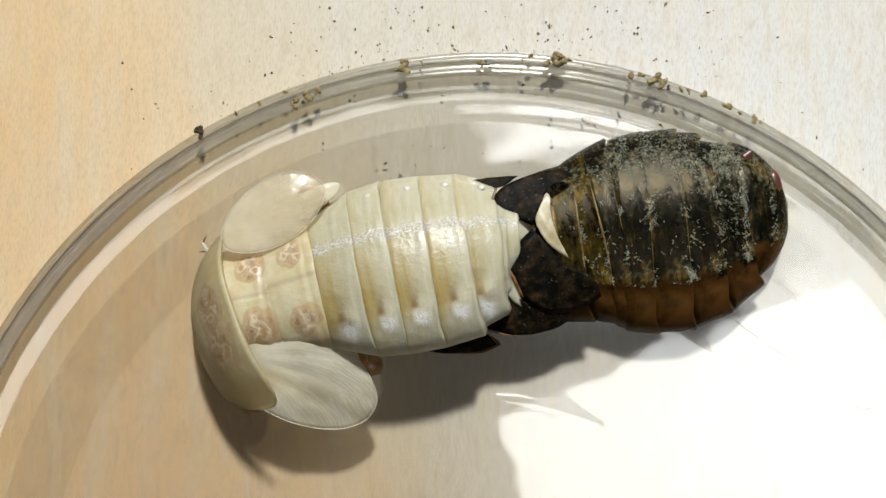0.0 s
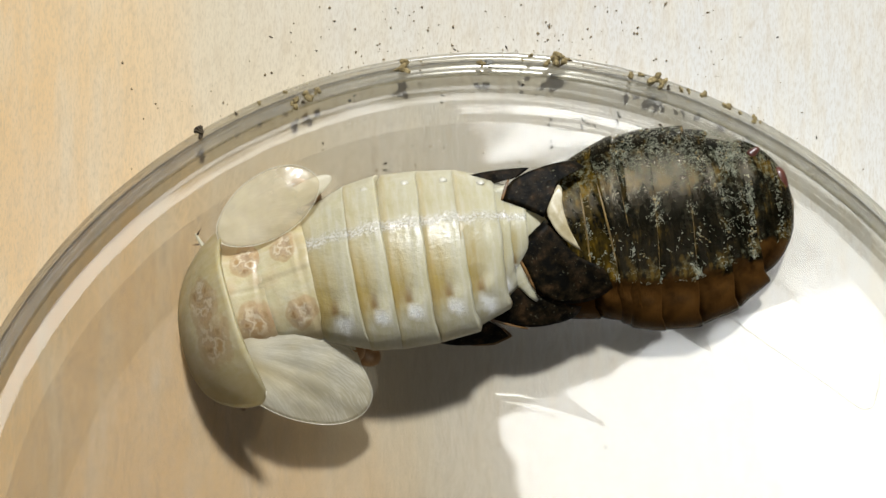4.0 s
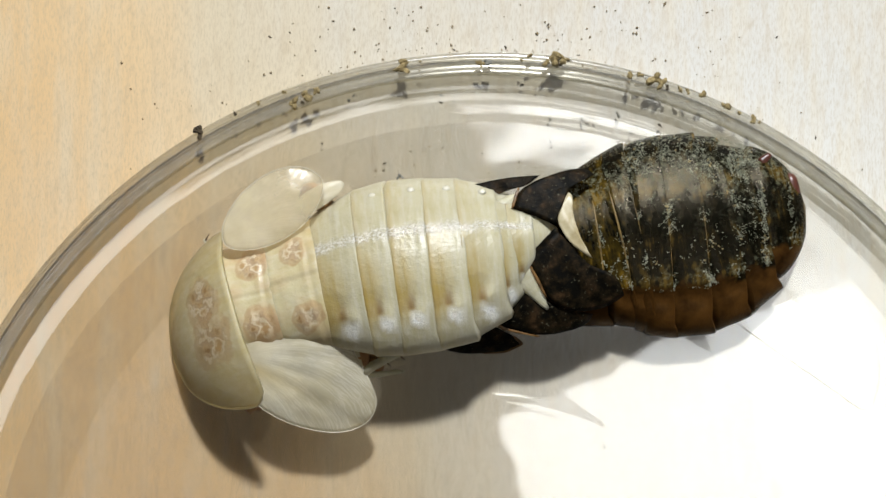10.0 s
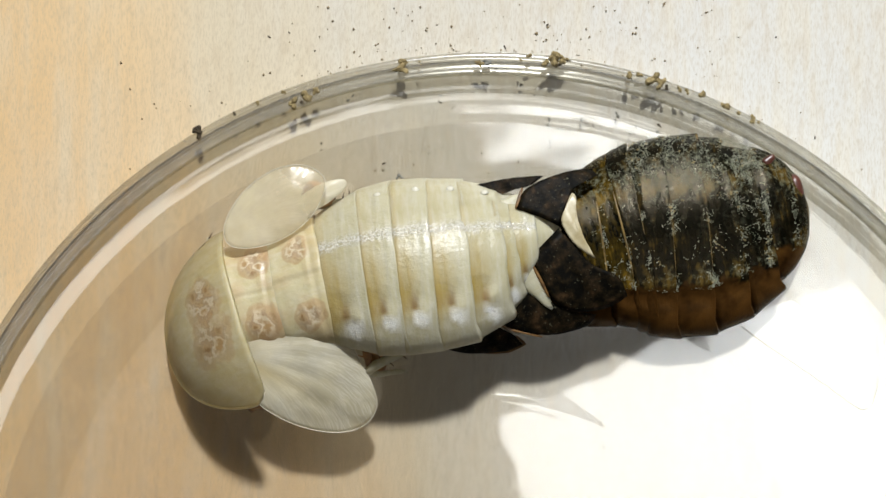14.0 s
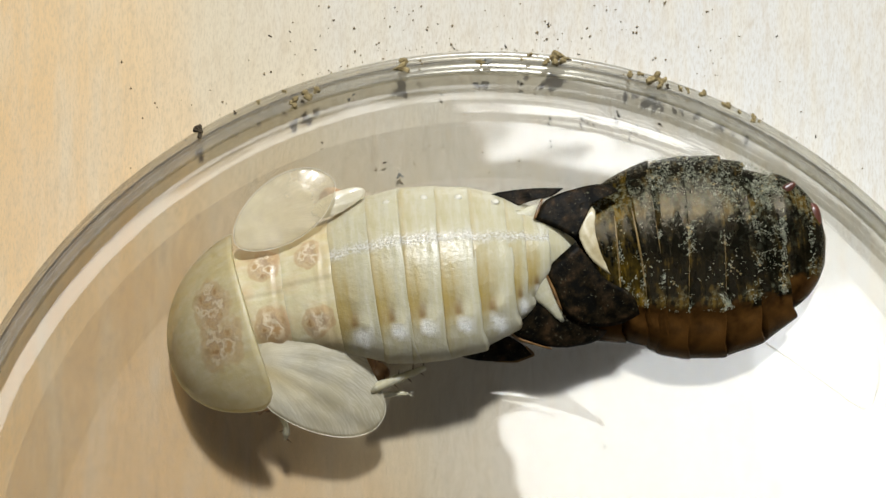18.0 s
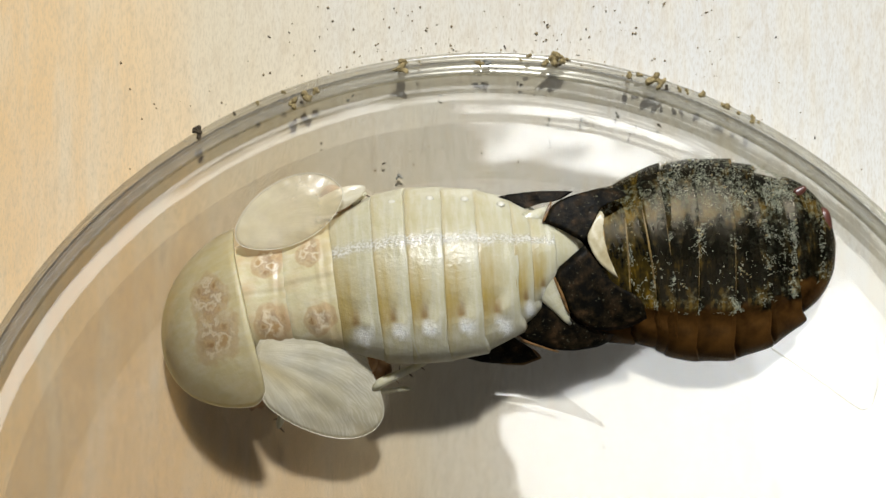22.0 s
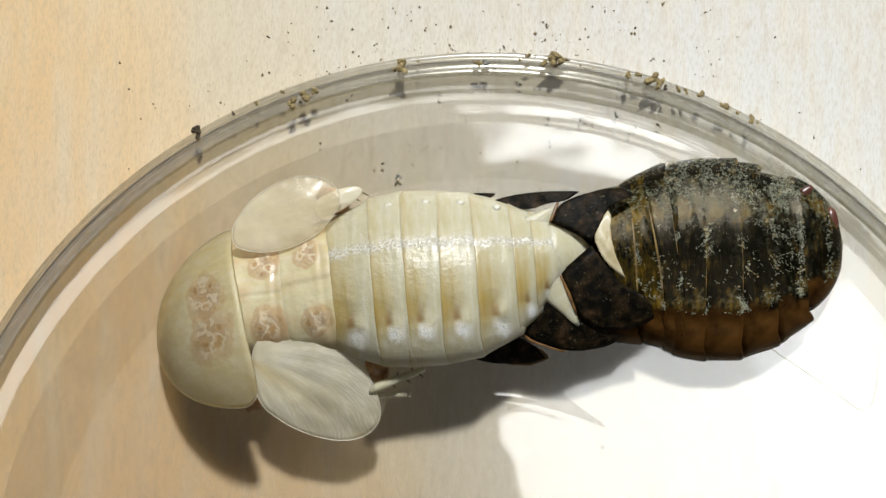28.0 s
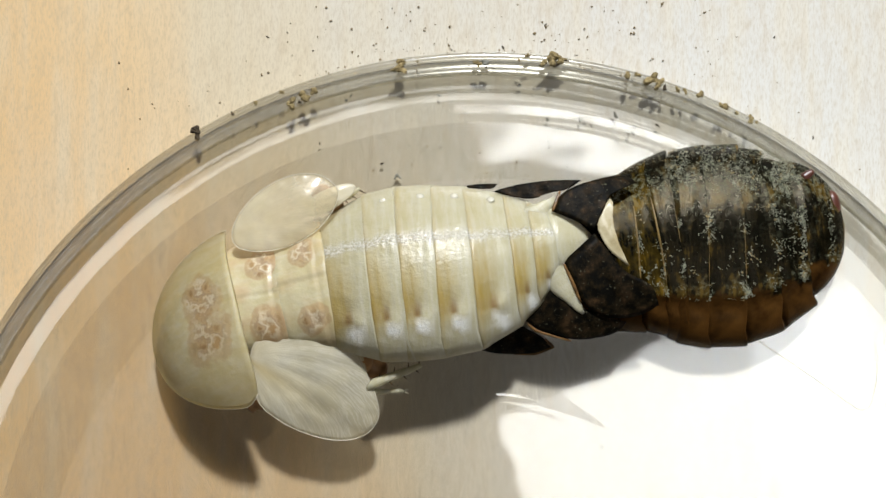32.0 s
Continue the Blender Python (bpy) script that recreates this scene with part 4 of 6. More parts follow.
def build_flaps():
    dark = "dark brown triangular flap of split skin"
    lobes.append(flap("skin_flap", ((-10.64, 2.17), (-9.94, 3.87), (-6.63, 4.95), (-4.2, 5.25), (-3.4, 4.5), (-5.45, 3.68), (-5.92, 3.2), (-7.25, 0.47), (-8.6, 1.27)), LOBE, dark, 0.25, 0, 1, ((-10.64, 2.17), (-9.94, 3.87))))
    lobes.append(flap("skin_flap", ((-15.50, 4.06), (-13.47, 4.63), (-10.44, 4.91), (-8.03, 4.82), (-9.21, 3.97), (-10.68, 3.87), (-12.29, 3.17), (-14.60, 3.73)), LOBE, dark, -0.1, 0.12, 2))
    lobes.append(flap("skin_flap", ((-18.38, 4.58), (-16.54, 4.82), (-15.07, 4.72), (-15.50, 4.25), (-17.01, 4.35)), LOBE, dark, -0.6, 0.12, 3))
    lobes.append(flap("skin_flap", ((-9.89, -2.03), (-7.25, 0.28), (-5.88, -1.56), (-4.7, -3.1), (-2.4, -4.0), (-1.9, -5.85), (-3.3, -6.75), (-5.5, -6.99), (-7.4, -6.42), (-8.43, -5.43)), LOBE, dark, 0.3, 0, 4, ((-9.89, -2.03), (-9.05, -3.9), (-8.43, -5.43))))
    lobes.append(flap("skin_flap", ((-13.57, -6.6), (-11.1, -3.54), (-9.56, -4.96), (-7.43, -6.42), (-4.5, -7.22), (-4.9, -8.0), (-6.26, -8.5), (-9.18, -8.78), (-12.1, -7.79)), LOBE, dark, 0.1, 0, 5, ((-13.57, -6.6), (-12.1, -7.79), (-9.18, -8.78))))
    lobes.append(flap("skin_flap", ((-17.96, -9.16), (-16.0, -8.3), (-14.04, -7.04), (-12.6, -7.8), (-11.35, -8.59), (-10.64, -9.35), (-12.1, -9.96), (-14.04, -9.98), (-15.84, -9.91)), LOBE, dark, -0.2, 0.1, 6, ((-11.35, -8.59), (-10.64, -9.35), (-12.1, -9.96), (-14.04, -9.98))))
    lobes.append(flap("pale_lining", ((-7.04, 0.95), (-6.52, 2.27), (-5.81, 3.17), (-5.48, 2.83), (-5.67, 1.80), (-5.53, 0.47), (-5.06, -1.04), (-4.35, -2.55), (-5.20, -1.98), (-6.14, -1.04), (-6.71, 0.00)), PALE, "pale cream inner lining", 0.22, 0, 7))
    # the dark old thorax under the flaps
    bm = bmesh.new()
    segment(bm, 5.6, 5.6, 6.3, 3.6, 4.0, 1.0, 0.1, 0.0)
    ob = part("skin_thorax", bm, SHELL, skin)
    ob.matrix_basis = pose(-8.0 * MM, -2.0 * MM, 1.6 * MM, SKIN_ROLL, 0, 2)
    # the old tail feelers and end plates
    for x, y, turn, length, fat in ((11.3, 4.7, 35, 1.1, 0.40), (13.8, -0.7, -8, 0.8, 0.28)):
        bm = bmesh.new()
        tube(bm, [(length * k / 5, 0, 0) for k in range(6)], [fat * (1 - 0.5 * (k / 5) ** 2) for k in range(6)], 12, 0.7)
        ob = part("old_cercus", bm, RUST, skin, "reddish brown tail feeler stub")
        ob.matrix_basis = pose(x * MM, y * MM, 2.1 * MM, 0, 0, turn)
    for y, w in ((2.4, 1.3), (0.7, 1.1)):
        bm = bmesh.new()
        blob(bm, 0, 0, 0, 0.7, w, 0.6, 0.06, 2, 7)
        ob = part("end_plate", bm, RUST, skin, "reddish brown rounded end plate")
        ob.matrix_basis = pose(13.9 * MM, y * MM, 1.7 * MM, 0, 0, 8)


build_flaps()


def build_dust():
    """Pale crumbs powdered over the old back."""
    rng = random.Random(5)
    for name, count, size, material, label in (("dust", 4200, 0.036, DUST, "pale powdery dust"), ("grit", 130, 0.07, SOIL, "ochre soil grit")):
        verts, faces = [], []
        k = 0
        while k < count:
            ring = (SKIN_RINGS + ((10.87, -0.05, 13.5, 0.38, 6.15, 3.4),))[rng.choice((0, 1, 2, 3, 3, 4, 4, 5, 5, 6, 6, 6, 7, 7))]
            x0, y0, x1, y1, w0, w1 = ring
            u = rng.random()
            w = w0 + (w1 - w0) * u
            v = max(min(rng.choice((rng.gauss(0.80, 0.12), rng.gauss(0.55, 0.25), rng.gauss(-0.49, 0.025), rng.uniform(-0.5, 0.95), rng.uniform(-0.5, 0.8))), 0.97), -0.53)
            if v < 0.5 and rng.random() < 0.6:
                u = max(min(rng.choice((rng.gauss(0.05, 0.07), rng.gauss(0.93, 0.05))), 1.0), 0.0)
            patch = noise.noise(Vector((x0 + u * (x1 - x0), v * w, 3.0)) * 0.8) + 0.25 * (v > 0.62) + 0.3 * (x0 > 8) + 0.2 * (v < -0.44) - 0.14 * (-0.4 < v < 0.5 and x0 < 8)
            if patch < 0.1 and rng.random() < 0.92:
                continue
            k += 1
            m = pose(0, 0, SKIN_Z, SKIN_ROLL)
            c = m @ Vector((x0 + (x1 - x0) * u, v * w, w * skin_arch(x0 + (x1 - x0) * u) * (1 - v * v) ** 0.575 + 0.03)) + Vector((0, y0 + (y1 - y0) * u, 0))
            for grain in range(rng.choice((1, 2, 3, 5))):
                r = size * rng.uniform(0.5, 1.7)
                at = c + Vector((rng.gauss(0, 0.11), rng.gauss(0, 0.11), 0.0)) * min(grain, 1)
                base = len(verts)
                for d in ((1, 0, 0), (-1, 0, 0), (0, 1, 0), (0, -1, 0), (0, 0, 1), (0, 0, -1)):
                    verts.append(tuple((at[i] + d[i] * r * rng.uniform(0.6, 1.3)) * MM for i in range(3)))
                for a, b, e in ((0, 2, 4), (2, 1, 4), (1, 3, 4), (3, 0, 4), (2, 0, 5), (1, 2, 5), (3, 1, 5), (0, 3, 5)):
                    faces.append((base + a, base + b, base + e))
        mesh = bpy.data.meshes.new(name)
        mesh.from_pydata(verts, [], faces)
        mesh.materials.append(material)
        ob = new(name, mesh)
        ob.parent = skin
        tagged(ob, label, kind="stuff")


build_dust()


# ---- crumbs on the rim, in the dish and on the table ----
def crumb(name, label, x, y, z, size, material, lumps=4, seed=0, group="soil crumbs"):
    rng = random.Random(seed)
    balls = [(Vector((0, 0, size * 0.3)), size * 0.36)]
    for k in range(lumps * 2):
        spread = size * (0.3 if lumps == 1 else 0.85)
        balls.append((Vector((rng.uniform(-spread, spread), rng.uniform(-spread, spread) * 0.7, size * rng.uniform(0.2, 0.5))), size * rng.uniform(0.2, 0.48)))
    bm = bmesh.new()
    made = bmesh.ops.create_icosphere(bm, subdivisions=3, radius=1.0)["verts"]
    heart = balls[0][0]
    for v in made:
        far = balls[0][1]
        for c, r in balls:
            c = c - heart
            along = c.dot(v.co)
            inside = r * r - c.length_squared + along * along
            if inside > 0:
                far = max(far, along + math.sqrt(inside))
        p = heart + v.co * far * rng.uniform(0.86, 1.12)
        v.co = Vector((p.x, p.y, max(p.z, 0.0))) * MM
    ob = thing(name, label, "soil", group, "", bm, material, smooth=False)
    ob.matrix_basis = pose(x * MM, y * MM, z * MM, 0, 0, rng.uniform(0, 360))
    return ob


def on_rim(angle, out=0.0):
    """A place on the rim, by its bearing from the dish's middle, in degrees from +y towards +x."""
    r = DISH_R - 1.0 + out
    return DISH_X + r * math.sin(radians(angle)), DISH_Y + r * math.cos(radians(angle)), RIM_Z - 0.1


def build_crumbs():
    rim_label, table_label = "ochre soil crumb stuck on the dish rim", "small brown soil crumb lying on the table"
    crumb("soil_crumb", rim_label, *on_rim(-30.2, 0.7), 0.61, DARK_SOIL, 3, 1)
    crumb("soil_crumb", rim_label, *on_rim(-26.3, 0.7), 0.28, DARK_SOIL, 2, 2)
    crumb("soil_crumb", rim_label, *on_rim(-23.8, 0.7), 0.28, SOIL, 2, 3)
    crumb("soil_crumb", rim_label, *on_rim(-20.8, 0.7), 0.28, SOIL, 2, 4)
    crumb("soil_crumb", rim_label, *on_rim(-20.4, -0.6), 0.50, SOIL, 4, 5)
    crumb("soil_crumb", rim_label, *on_rim(-18.9, -0.2), 0.55, SOIL, 4, 6)
    crumb("soil_crumb", rim_label, *on_rim(-19.6, -0.6), 0.28, DARK_SOIL, 2, 7)
    crumb("soil_crumb", rim_label, *on_rim(-17.9, -0.0), 0.39, SOIL, 3, 8)
    crumb("soil_crumb", rim_label, *on_rim(-8.7, 0.7), 0.44, SOIL, 3, 9)
    crumb("soil_crumb", rim_label, *on_rim(-8.9, 0.2), 0.66, SOIL, 4, 10)
    crumb("soil_crumb", rim_label, *on_rim(-9.4, -0.1), 0.22, DARK_SOIL, 1, 11)
    crumb("soil_crumb", rim_label, *on_rim(-6.9, 0.5), 0.22, SOIL, 1, 12)
    crumb("soil_crumb", rim_label, *on_rim(-0.8, -0.1), 0.39, SOIL, 3, 13)
    crumb("soil_crumb", rim_label, *on_rim(0.1, -0.0), 0.44, GREY_SOIL, 3, 14)
    crumb("soil_crumb", rim_label, *on_rim(-0.0, -0.4), 0.22, DARK_SOIL, 1, 15)
    crumb("soil_crumb", rim_label, *on_rim(0.8, -0.5), 0.22, DARK_SOIL, 1, 16)
    crumb("soil_crumb", rim_label, *on_rim(3.3, 0.3), 0.22, SOIL, 2, 17)
    crumb("soil_crumb", rim_label, *on_rim(4.1, 0.7), 0.33, SOIL, 2, 18)
    crumb("soil_crumb", rim_label, *on_rim(5.7, 0.2), 0.44, SOIL, 3, 19)
    crumb("soil_crumb", rim_label, *on_rim(6.7, 0.7), 0.66, SOIL, 5, 20)
    crumb("soil_crumb", rim_label, *on_rim(7.6, 0.7), 0.50, SOIL, 4, 21)
    crumb("soil_crumb", rim_label, *on_rim(7.1, 0.2), 0.33, DARK_SOIL, 2, 22)
    crumb("soil_crumb", rim_label, *on_rim(8.0, 0.7), 0.28, DARK_SOIL, 2, 23)
    crumb("soil_crumb", rim_label, *on_rim(14.5, 0.5), 0.39, SOIL, 3, 24)
    crumb("soil_crumb", rim_label, *on_rim(15.3, 0.7), 0.33, SOIL, 2, 25)
    crumb("soil_crumb", rim_label, *on_rim(16.7, 0.7), 0.61, SOIL, 5, 26)
    crumb("soil_crumb", rim_label, *on_rim(17.6, 0.4), 0.55, SOIL, 4, 27)
    crumb("soil_crumb", rim_label, *on_rim(18.3, 0.2), 0.33, DARK_SOIL, 2, 28)
    crumb("soil_crumb", rim_label, *on_rim(19.6, 0.5), 0.33, SOIL, 3, 29)
    crumb("soil_crumb", rim_label, *on_rim(20.4, 0.7), 0.28, SOIL, 2, 30)
    crumb("soil_crumb", rim_label, *on_rim(21.8, 0.7), 0.44, SOIL, 3, 31)
    crumb("soil_crumb", rim_label, *on_rim(24.4, 0.7), 0.39, SOIL, 3, 32)
    crumb("soil_crumb", rim_label, *on_rim(25.9, 0.7), 0.33, SOIL, 2, 33)
    crumb("soil_crumb", rim_label, *on_rim(27.5, 0.7), 0.39, SOIL, 3, 34)
    crumb("soil_crumb", rim_label, *on_rim(28.1, 0.7), 0.22, SOIL, 2, 35)
    for k, (x, y, size) in enumerate((
        (9.40, 19.85, 0.25),
        (-27.50, 14.15, 0.20),
        (19.65, 21.70, 0.30),
        (-15.20, 18.75, 0.20),
        (-13.20, 19.95, 0.15),
        (-10.80, 18.80, 0.15),
        (-13.45, 19.15, 0.15),
        (-7.70, 17.40, 0.20),
        (0.80, 18.05, 0.20),
        (1.10, 17.65, 0.15),
        (2.45, 17.40, 0.20),
        (-1.35, 19.30, 0.20),
        (5.65, 17.85, 0.25),
        (6.45, 17.55, 0.15),
        (13.10, 18.80, 0.25),
        (12.10, 17.15, 0.15),
        (18.30, 21.80, 0.15),
        (26.30, 18.75, 0.15),
        (29.60, 18.75, 0.20),
        (23.45, 20.95, 0.20),
        (23.90, 21.15, 0.15),
        (33.05, 9.90, 0.20),
        (31.80, 12.05, 0.15),
        (8.30, 19.05, 0.15),
        (-4.20, 21.30, 0.15),
        (3.80, 21.05, 0.15),
        (15.80, 20.05, 0.15),
        (-11.20, 17.55, 0.15),
        (-8.95, 16.05, 0.15),
        (-7.20, 17.05, 0.15),
        (-22.70, 9.55, 0.15),
        (-23.70, 7.80, 0.15),
    )):
        crumb("soil_crumb", table_label, x, y, 0.0, size * 0.68, BROWN_SOIL if k % 3 else DARK_SOIL, 2, 300 + k)
    for k, (x, y, size) in enumerate((
        (-10.55, 9.31, 0.25),
        (-8.16, 13.09, 0.30),
        (-7.76, 13.49, 0.25),
        (-3.68, 6.42, 0.40),
        (-5.03, 7.51, 0.25),
        (-0.10, 13.49, 0.25),
        (1.05, 12.99, 0.20),
        (-2.69, 9.11, 0.15),
        (0.05, 8.91, 0.15),
        (9.51, 11.40, 0.30),
        (9.26, 10.90, 0.25),
        (12.34, 11.25, 0.35),
        (12.84, 11.60, 0.25),
        (15.48, 11.75, 0.40),
        (15.23, 11.25, 0.25),
        (13.49, 11.40, 0.25),
        (7.02, 14.48, 0.30),
        (8.26, 14.08, 0.15),
        (17.22, 10.75, 0.30),
        (16.62, 10.25, 0.25),
        (19.21, 10.90, 0.30),
        (9.51, 9.51, 0.25),
        (14.33, -17.52, 0.20),
        (9.65, 8.91, 0.20),
        (2.29, 11.99, 0.20),
        (0.30, 15.98, 0.25),
    )):
        crumb("soil_crumb", "small grey-brown soil crumb in the clear dish", x, y, FLOOR_Z, size * 0.75, GREY_SOIL if k % 4 else DARK_SOIL, 2, 500 + k)
    # fine specks nobody could count
    rng = random.Random(11)
    for name, label, count, material in (("fine_soil", "fine soil specks on the table and rim", 300, BROWN_SOIL),):
        verts, faces = [], []
        k = 0
        while k < count:
            a = rng.gauss(3, 17)
            far = rng.expovariate(0.22)
            if rng.random() < 0.3:
                far = rng.uniform(-1.6, 0.0)
            elif rng.random() < 0.3:
                far = -rng.uniform(3, 12)
            r = DISH_R + 0.2 + far
            x, y = DISH_X + r * math.sin(radians(a)), DISH_Y + r * math.cos(radians(a))
            z = RIM_Z - 0.1 if -1.7 < far <= 0 else (0.0 if far > 0 else (FLOOR_Z if far < -7.5 else None))
            if z is None or y > 25:
                continue
            k += 1
            s = rng.choice((0.04, 0.05, 0.06, 0.07, 0.10))
            base = len(verts)
            for d in ((1, 0, 0), (-1, 0, 0), (0, 1, 0), (0, -1, 0), (0, 0, 1), (0, 0, -1)):
                verts.append(((x + d[0] * s * rng.uniform(0.5, 1.8)) * MM, (y + d[1] * s * rng.uniform(0.5, 1.8)) * MM, (z + s * 0.8 + d[2] * s * rng.uniform(0.6, 1.0)) * MM))
            for i, j, e in ((0, 2, 4), (2, 1, 4), (1, 3, 4), (3, 0, 4), (2, 0, 5), (1, 2, 5), (3, 1, 5), (0, 3, 5)):
                faces.append((base + i, base + j, base + e))
        mesh = bpy.data.meshes.new(name)
        mesh.from_pydata(verts, [], faces)
        mesh.materials.append(material)
        tagged(new(name, mesh), label, "soil", kind="stuff")


build_crumbs()


def motions():
    walk(nymph, [(t, rest_pose(nymph, a, b)) for t, a, b in (
        (0, -1.38, 0.3), (0.5, -1.74, 0.3), (1, -1.74, 0.15), (1.5, -2.03, 0.44), (2, -1.96, 0.44), (2.5, -2.1, 0.88), (3, -1.96, 0.88),
        (3.5, -1.96, 0.95), (5.5, -1.46, 0.59), (6, -1.53, 0.52), (6.5, -1.38, 0.52), (7, -1.38, 0.44), (7.5, -1.31, 0.59), (8, -1.31, 0.44),
        (8.5, -1.31, 0.44), (9, -1.23, 0.37), (9.5, -1.01, 0.44), (10, -1.08, 0.44), (10.5, -1.07, 0.44), (11, -1.01, 0.44), (11.5, -1.05, 0.52),
        (12, -1.03, 0.52), (12.5, -1.25, 0.44), (13, -0.73, 0.59), (13.5, -0.73, 0.52), (14, -0.73, 0.59), (14.5, -0.73, 0.52), (16.5, -0.29, 0.66),
        (17, -0.01, 0.73), (17.5, 0.14, 0.3), (18, 0, -0.14), (18.5, -0.15, -0.06), (19, -0.22, 0.01), (19.5, -0.22, 0.08), (20, -0.8, -0.07),
        (20.5, 0.29, 0.22), (21, 0.29, 0.15), (21.5, 0.29, 0.15), (22, 0.21, 0.15), (22.5, 0.14, 0.08), (23, -0.01, 0.08), (23.5, -0.08, 0.08),
        (24, -0.08, 0.08), (24.5, -0.8, -0.21), (25, 0.28, 0.08), (25.5, 0.21, 0.08), (27.5, 0.06, 0), (28, 0, 0), (28.5, 0.01, -0.07),
        (29, -0.8, -0.14), (29.5, 0.14, 0.26), (30, 0, 0.32), (30.5, -0.08, 0.24), (31, -0.22, 0.24), (31.5, -0.08, 0.24), (32, -0.22, 0.22),
    )])
    walk(moving["mesonotum"], [(t, rest_pose(moving["mesonotum"], a, b, c)) for t, a, b, c in (
        (0, 0.23, -0.53, 4.72), (0.5, 0.14, -0.58, 5.42), (1, 0.14, -0.46, 4.64), (1.5, 0.25, -0.53, 4.8), (2, 0.21, -0.56, 3.9),
        (2.5, 0.25, -0.76, 6.43), (3, 0.35, -0.76, 6.29), (3.5, 0.39, -0.72, 5.64), (5.5, 0.2, -0.55, 3.7), (6, 0.36, -0.53, 4.6),
        (6.5, 0.27, -0.53, 4.47), (7, 0.24, -0.52, 4.54), (7.5, 0.2, -0.57, 5.34), (8, 0.2, -0.45, 4.47), (9, 0.17, -0.45, 4.54),
        (10, 0.12, -0.5, 5.24), (10.5, 0.17, -0.5, 5.31), (11, 0.05, -0.45, 4.46), (11.5, 0.12, -0.43, 5.28), (12, 0.05, -0.43, 5.29),
        (12.5, 0.37, -0.49, 5.5), (13, 0.05, -0.5, 5.23), (13.5, -0.02, -0.45, 4.46), (14, 0.01, -0.5, 5.2), (14.5, -0.02, -0.43, 5.28),
        (16.5, -0.05, -0.33, 3.53), (17, 0.12, -0.16, 1.58), (17.5, 0.12, -0.13, 2.36), (18, 0.02, -0.08, 4.18), (18.5, -0.09, -0.05, 0.92),
        (19.5, -0.09, -0.1, 1.76), (20, 0.45, -0.23, 1.62), (20.5, 0.04, -0.04, 0.78), (21, -0.03, 0, 0.04), (22, -0.02, 0, 0.04),
        (22.5, 0.09, -0.14, -0.04), (23, -0.02, -0.05, 0.88), (23.5, 0, -0.05, 0.87), (24, -0.02, -0.05, 0.88), (24.5, 0.52, -0.16, 1.53),
        (25, 0.05, -0.04, 0.75), (25.5, 0, 0, 0.05), (28, 0, 0, 0), (28.5, -0.03, 0.07, 0), (29, 0.56, -0.16, 1.49), (29.5, -0.1, -0.18, 3.23),
        (30, -0.1, -0.21, 2.45), (30.5, -0.05, -0.14, 2.49), (31, 0.04, -0.17, 1.78), (31.5, 0.19, -0.21, 2.57), (32, 0.16, -0.21, 2.66),
    )])
    walk(moving["metanotum"], [(t, rest_pose(moving["metanotum"], a, b, c)) for t, a, b, c in (
        (0, 0.02, -0.21, 5.07), (0.5, 0, -0.22, 5.29), (1, 0, -0.17, 4.08), (1.5, 0.05, -0.21, 5.08), (2, 0.04, -0.24, 5.71),
        (2.5, 0.05, -0.3, 7.48), (3, 0.12, -0.3, 7.69), (3.5, 0.12, -0.29, 7.42), (5.5, 0.03, -0.24, 5.75), (6, 0.09, -0.21, 5.25),
        (7.5, 0.04, -0.22, 5.33), (8, 0.04, -0.17, 4.14), (10.5, 0.01, -0.18, 4.35), (11, -0.04, -0.17, 4.02), (11.5, 0, -0.14, 3.43),
        (12, -0.04, -0.14, 3.38), (12.5, 0.07, -0.18, 4.49), (13, -0.04, -0.18, 4.27), (13.5, -0.08, -0.17, 3.95), (14, -0.05, -0.18, 4.25),
        (14.5, -0.08, -0.14, 3.33), (16.5, -0.06, -0.12, 2.79), (17, 0.05, -0.06, 1.46), (17.5, 0.05, -0.03, 0.8), (18, -0.02, 0.04, -0.55),
        (19.5, -0.07, -0.02, 0.51), (20, 0.17, -0.1, 2.51), (20.5, 0.01, -0.01, 0.26), (22, -0.03, 0, 0), (22.5, 0.02, -0.08, 1.88),
        (23, -0.03, -0.01, 0.27), (23.5, 0, -0.01, 0.27), (24, -0.03, -0.01, 0.27), (24.5, 0.21, -0.06, 1.57), (25, 0.01, -0.01, 0.27),
        (28, 0, 0, 0), (28.5, -0.03, 0.04, -0.89), (29, 0.21, -0.06, 1.62), (29.5, -0.07, -0.04, 1.01), (30, -0.07, -0.07, 1.7),
        (30.5, -0.06, -0.03, 0.76), (31.5, 0.01, -0.07, 1.7), (32, -0.02, -0.07, 1.68),
    )])
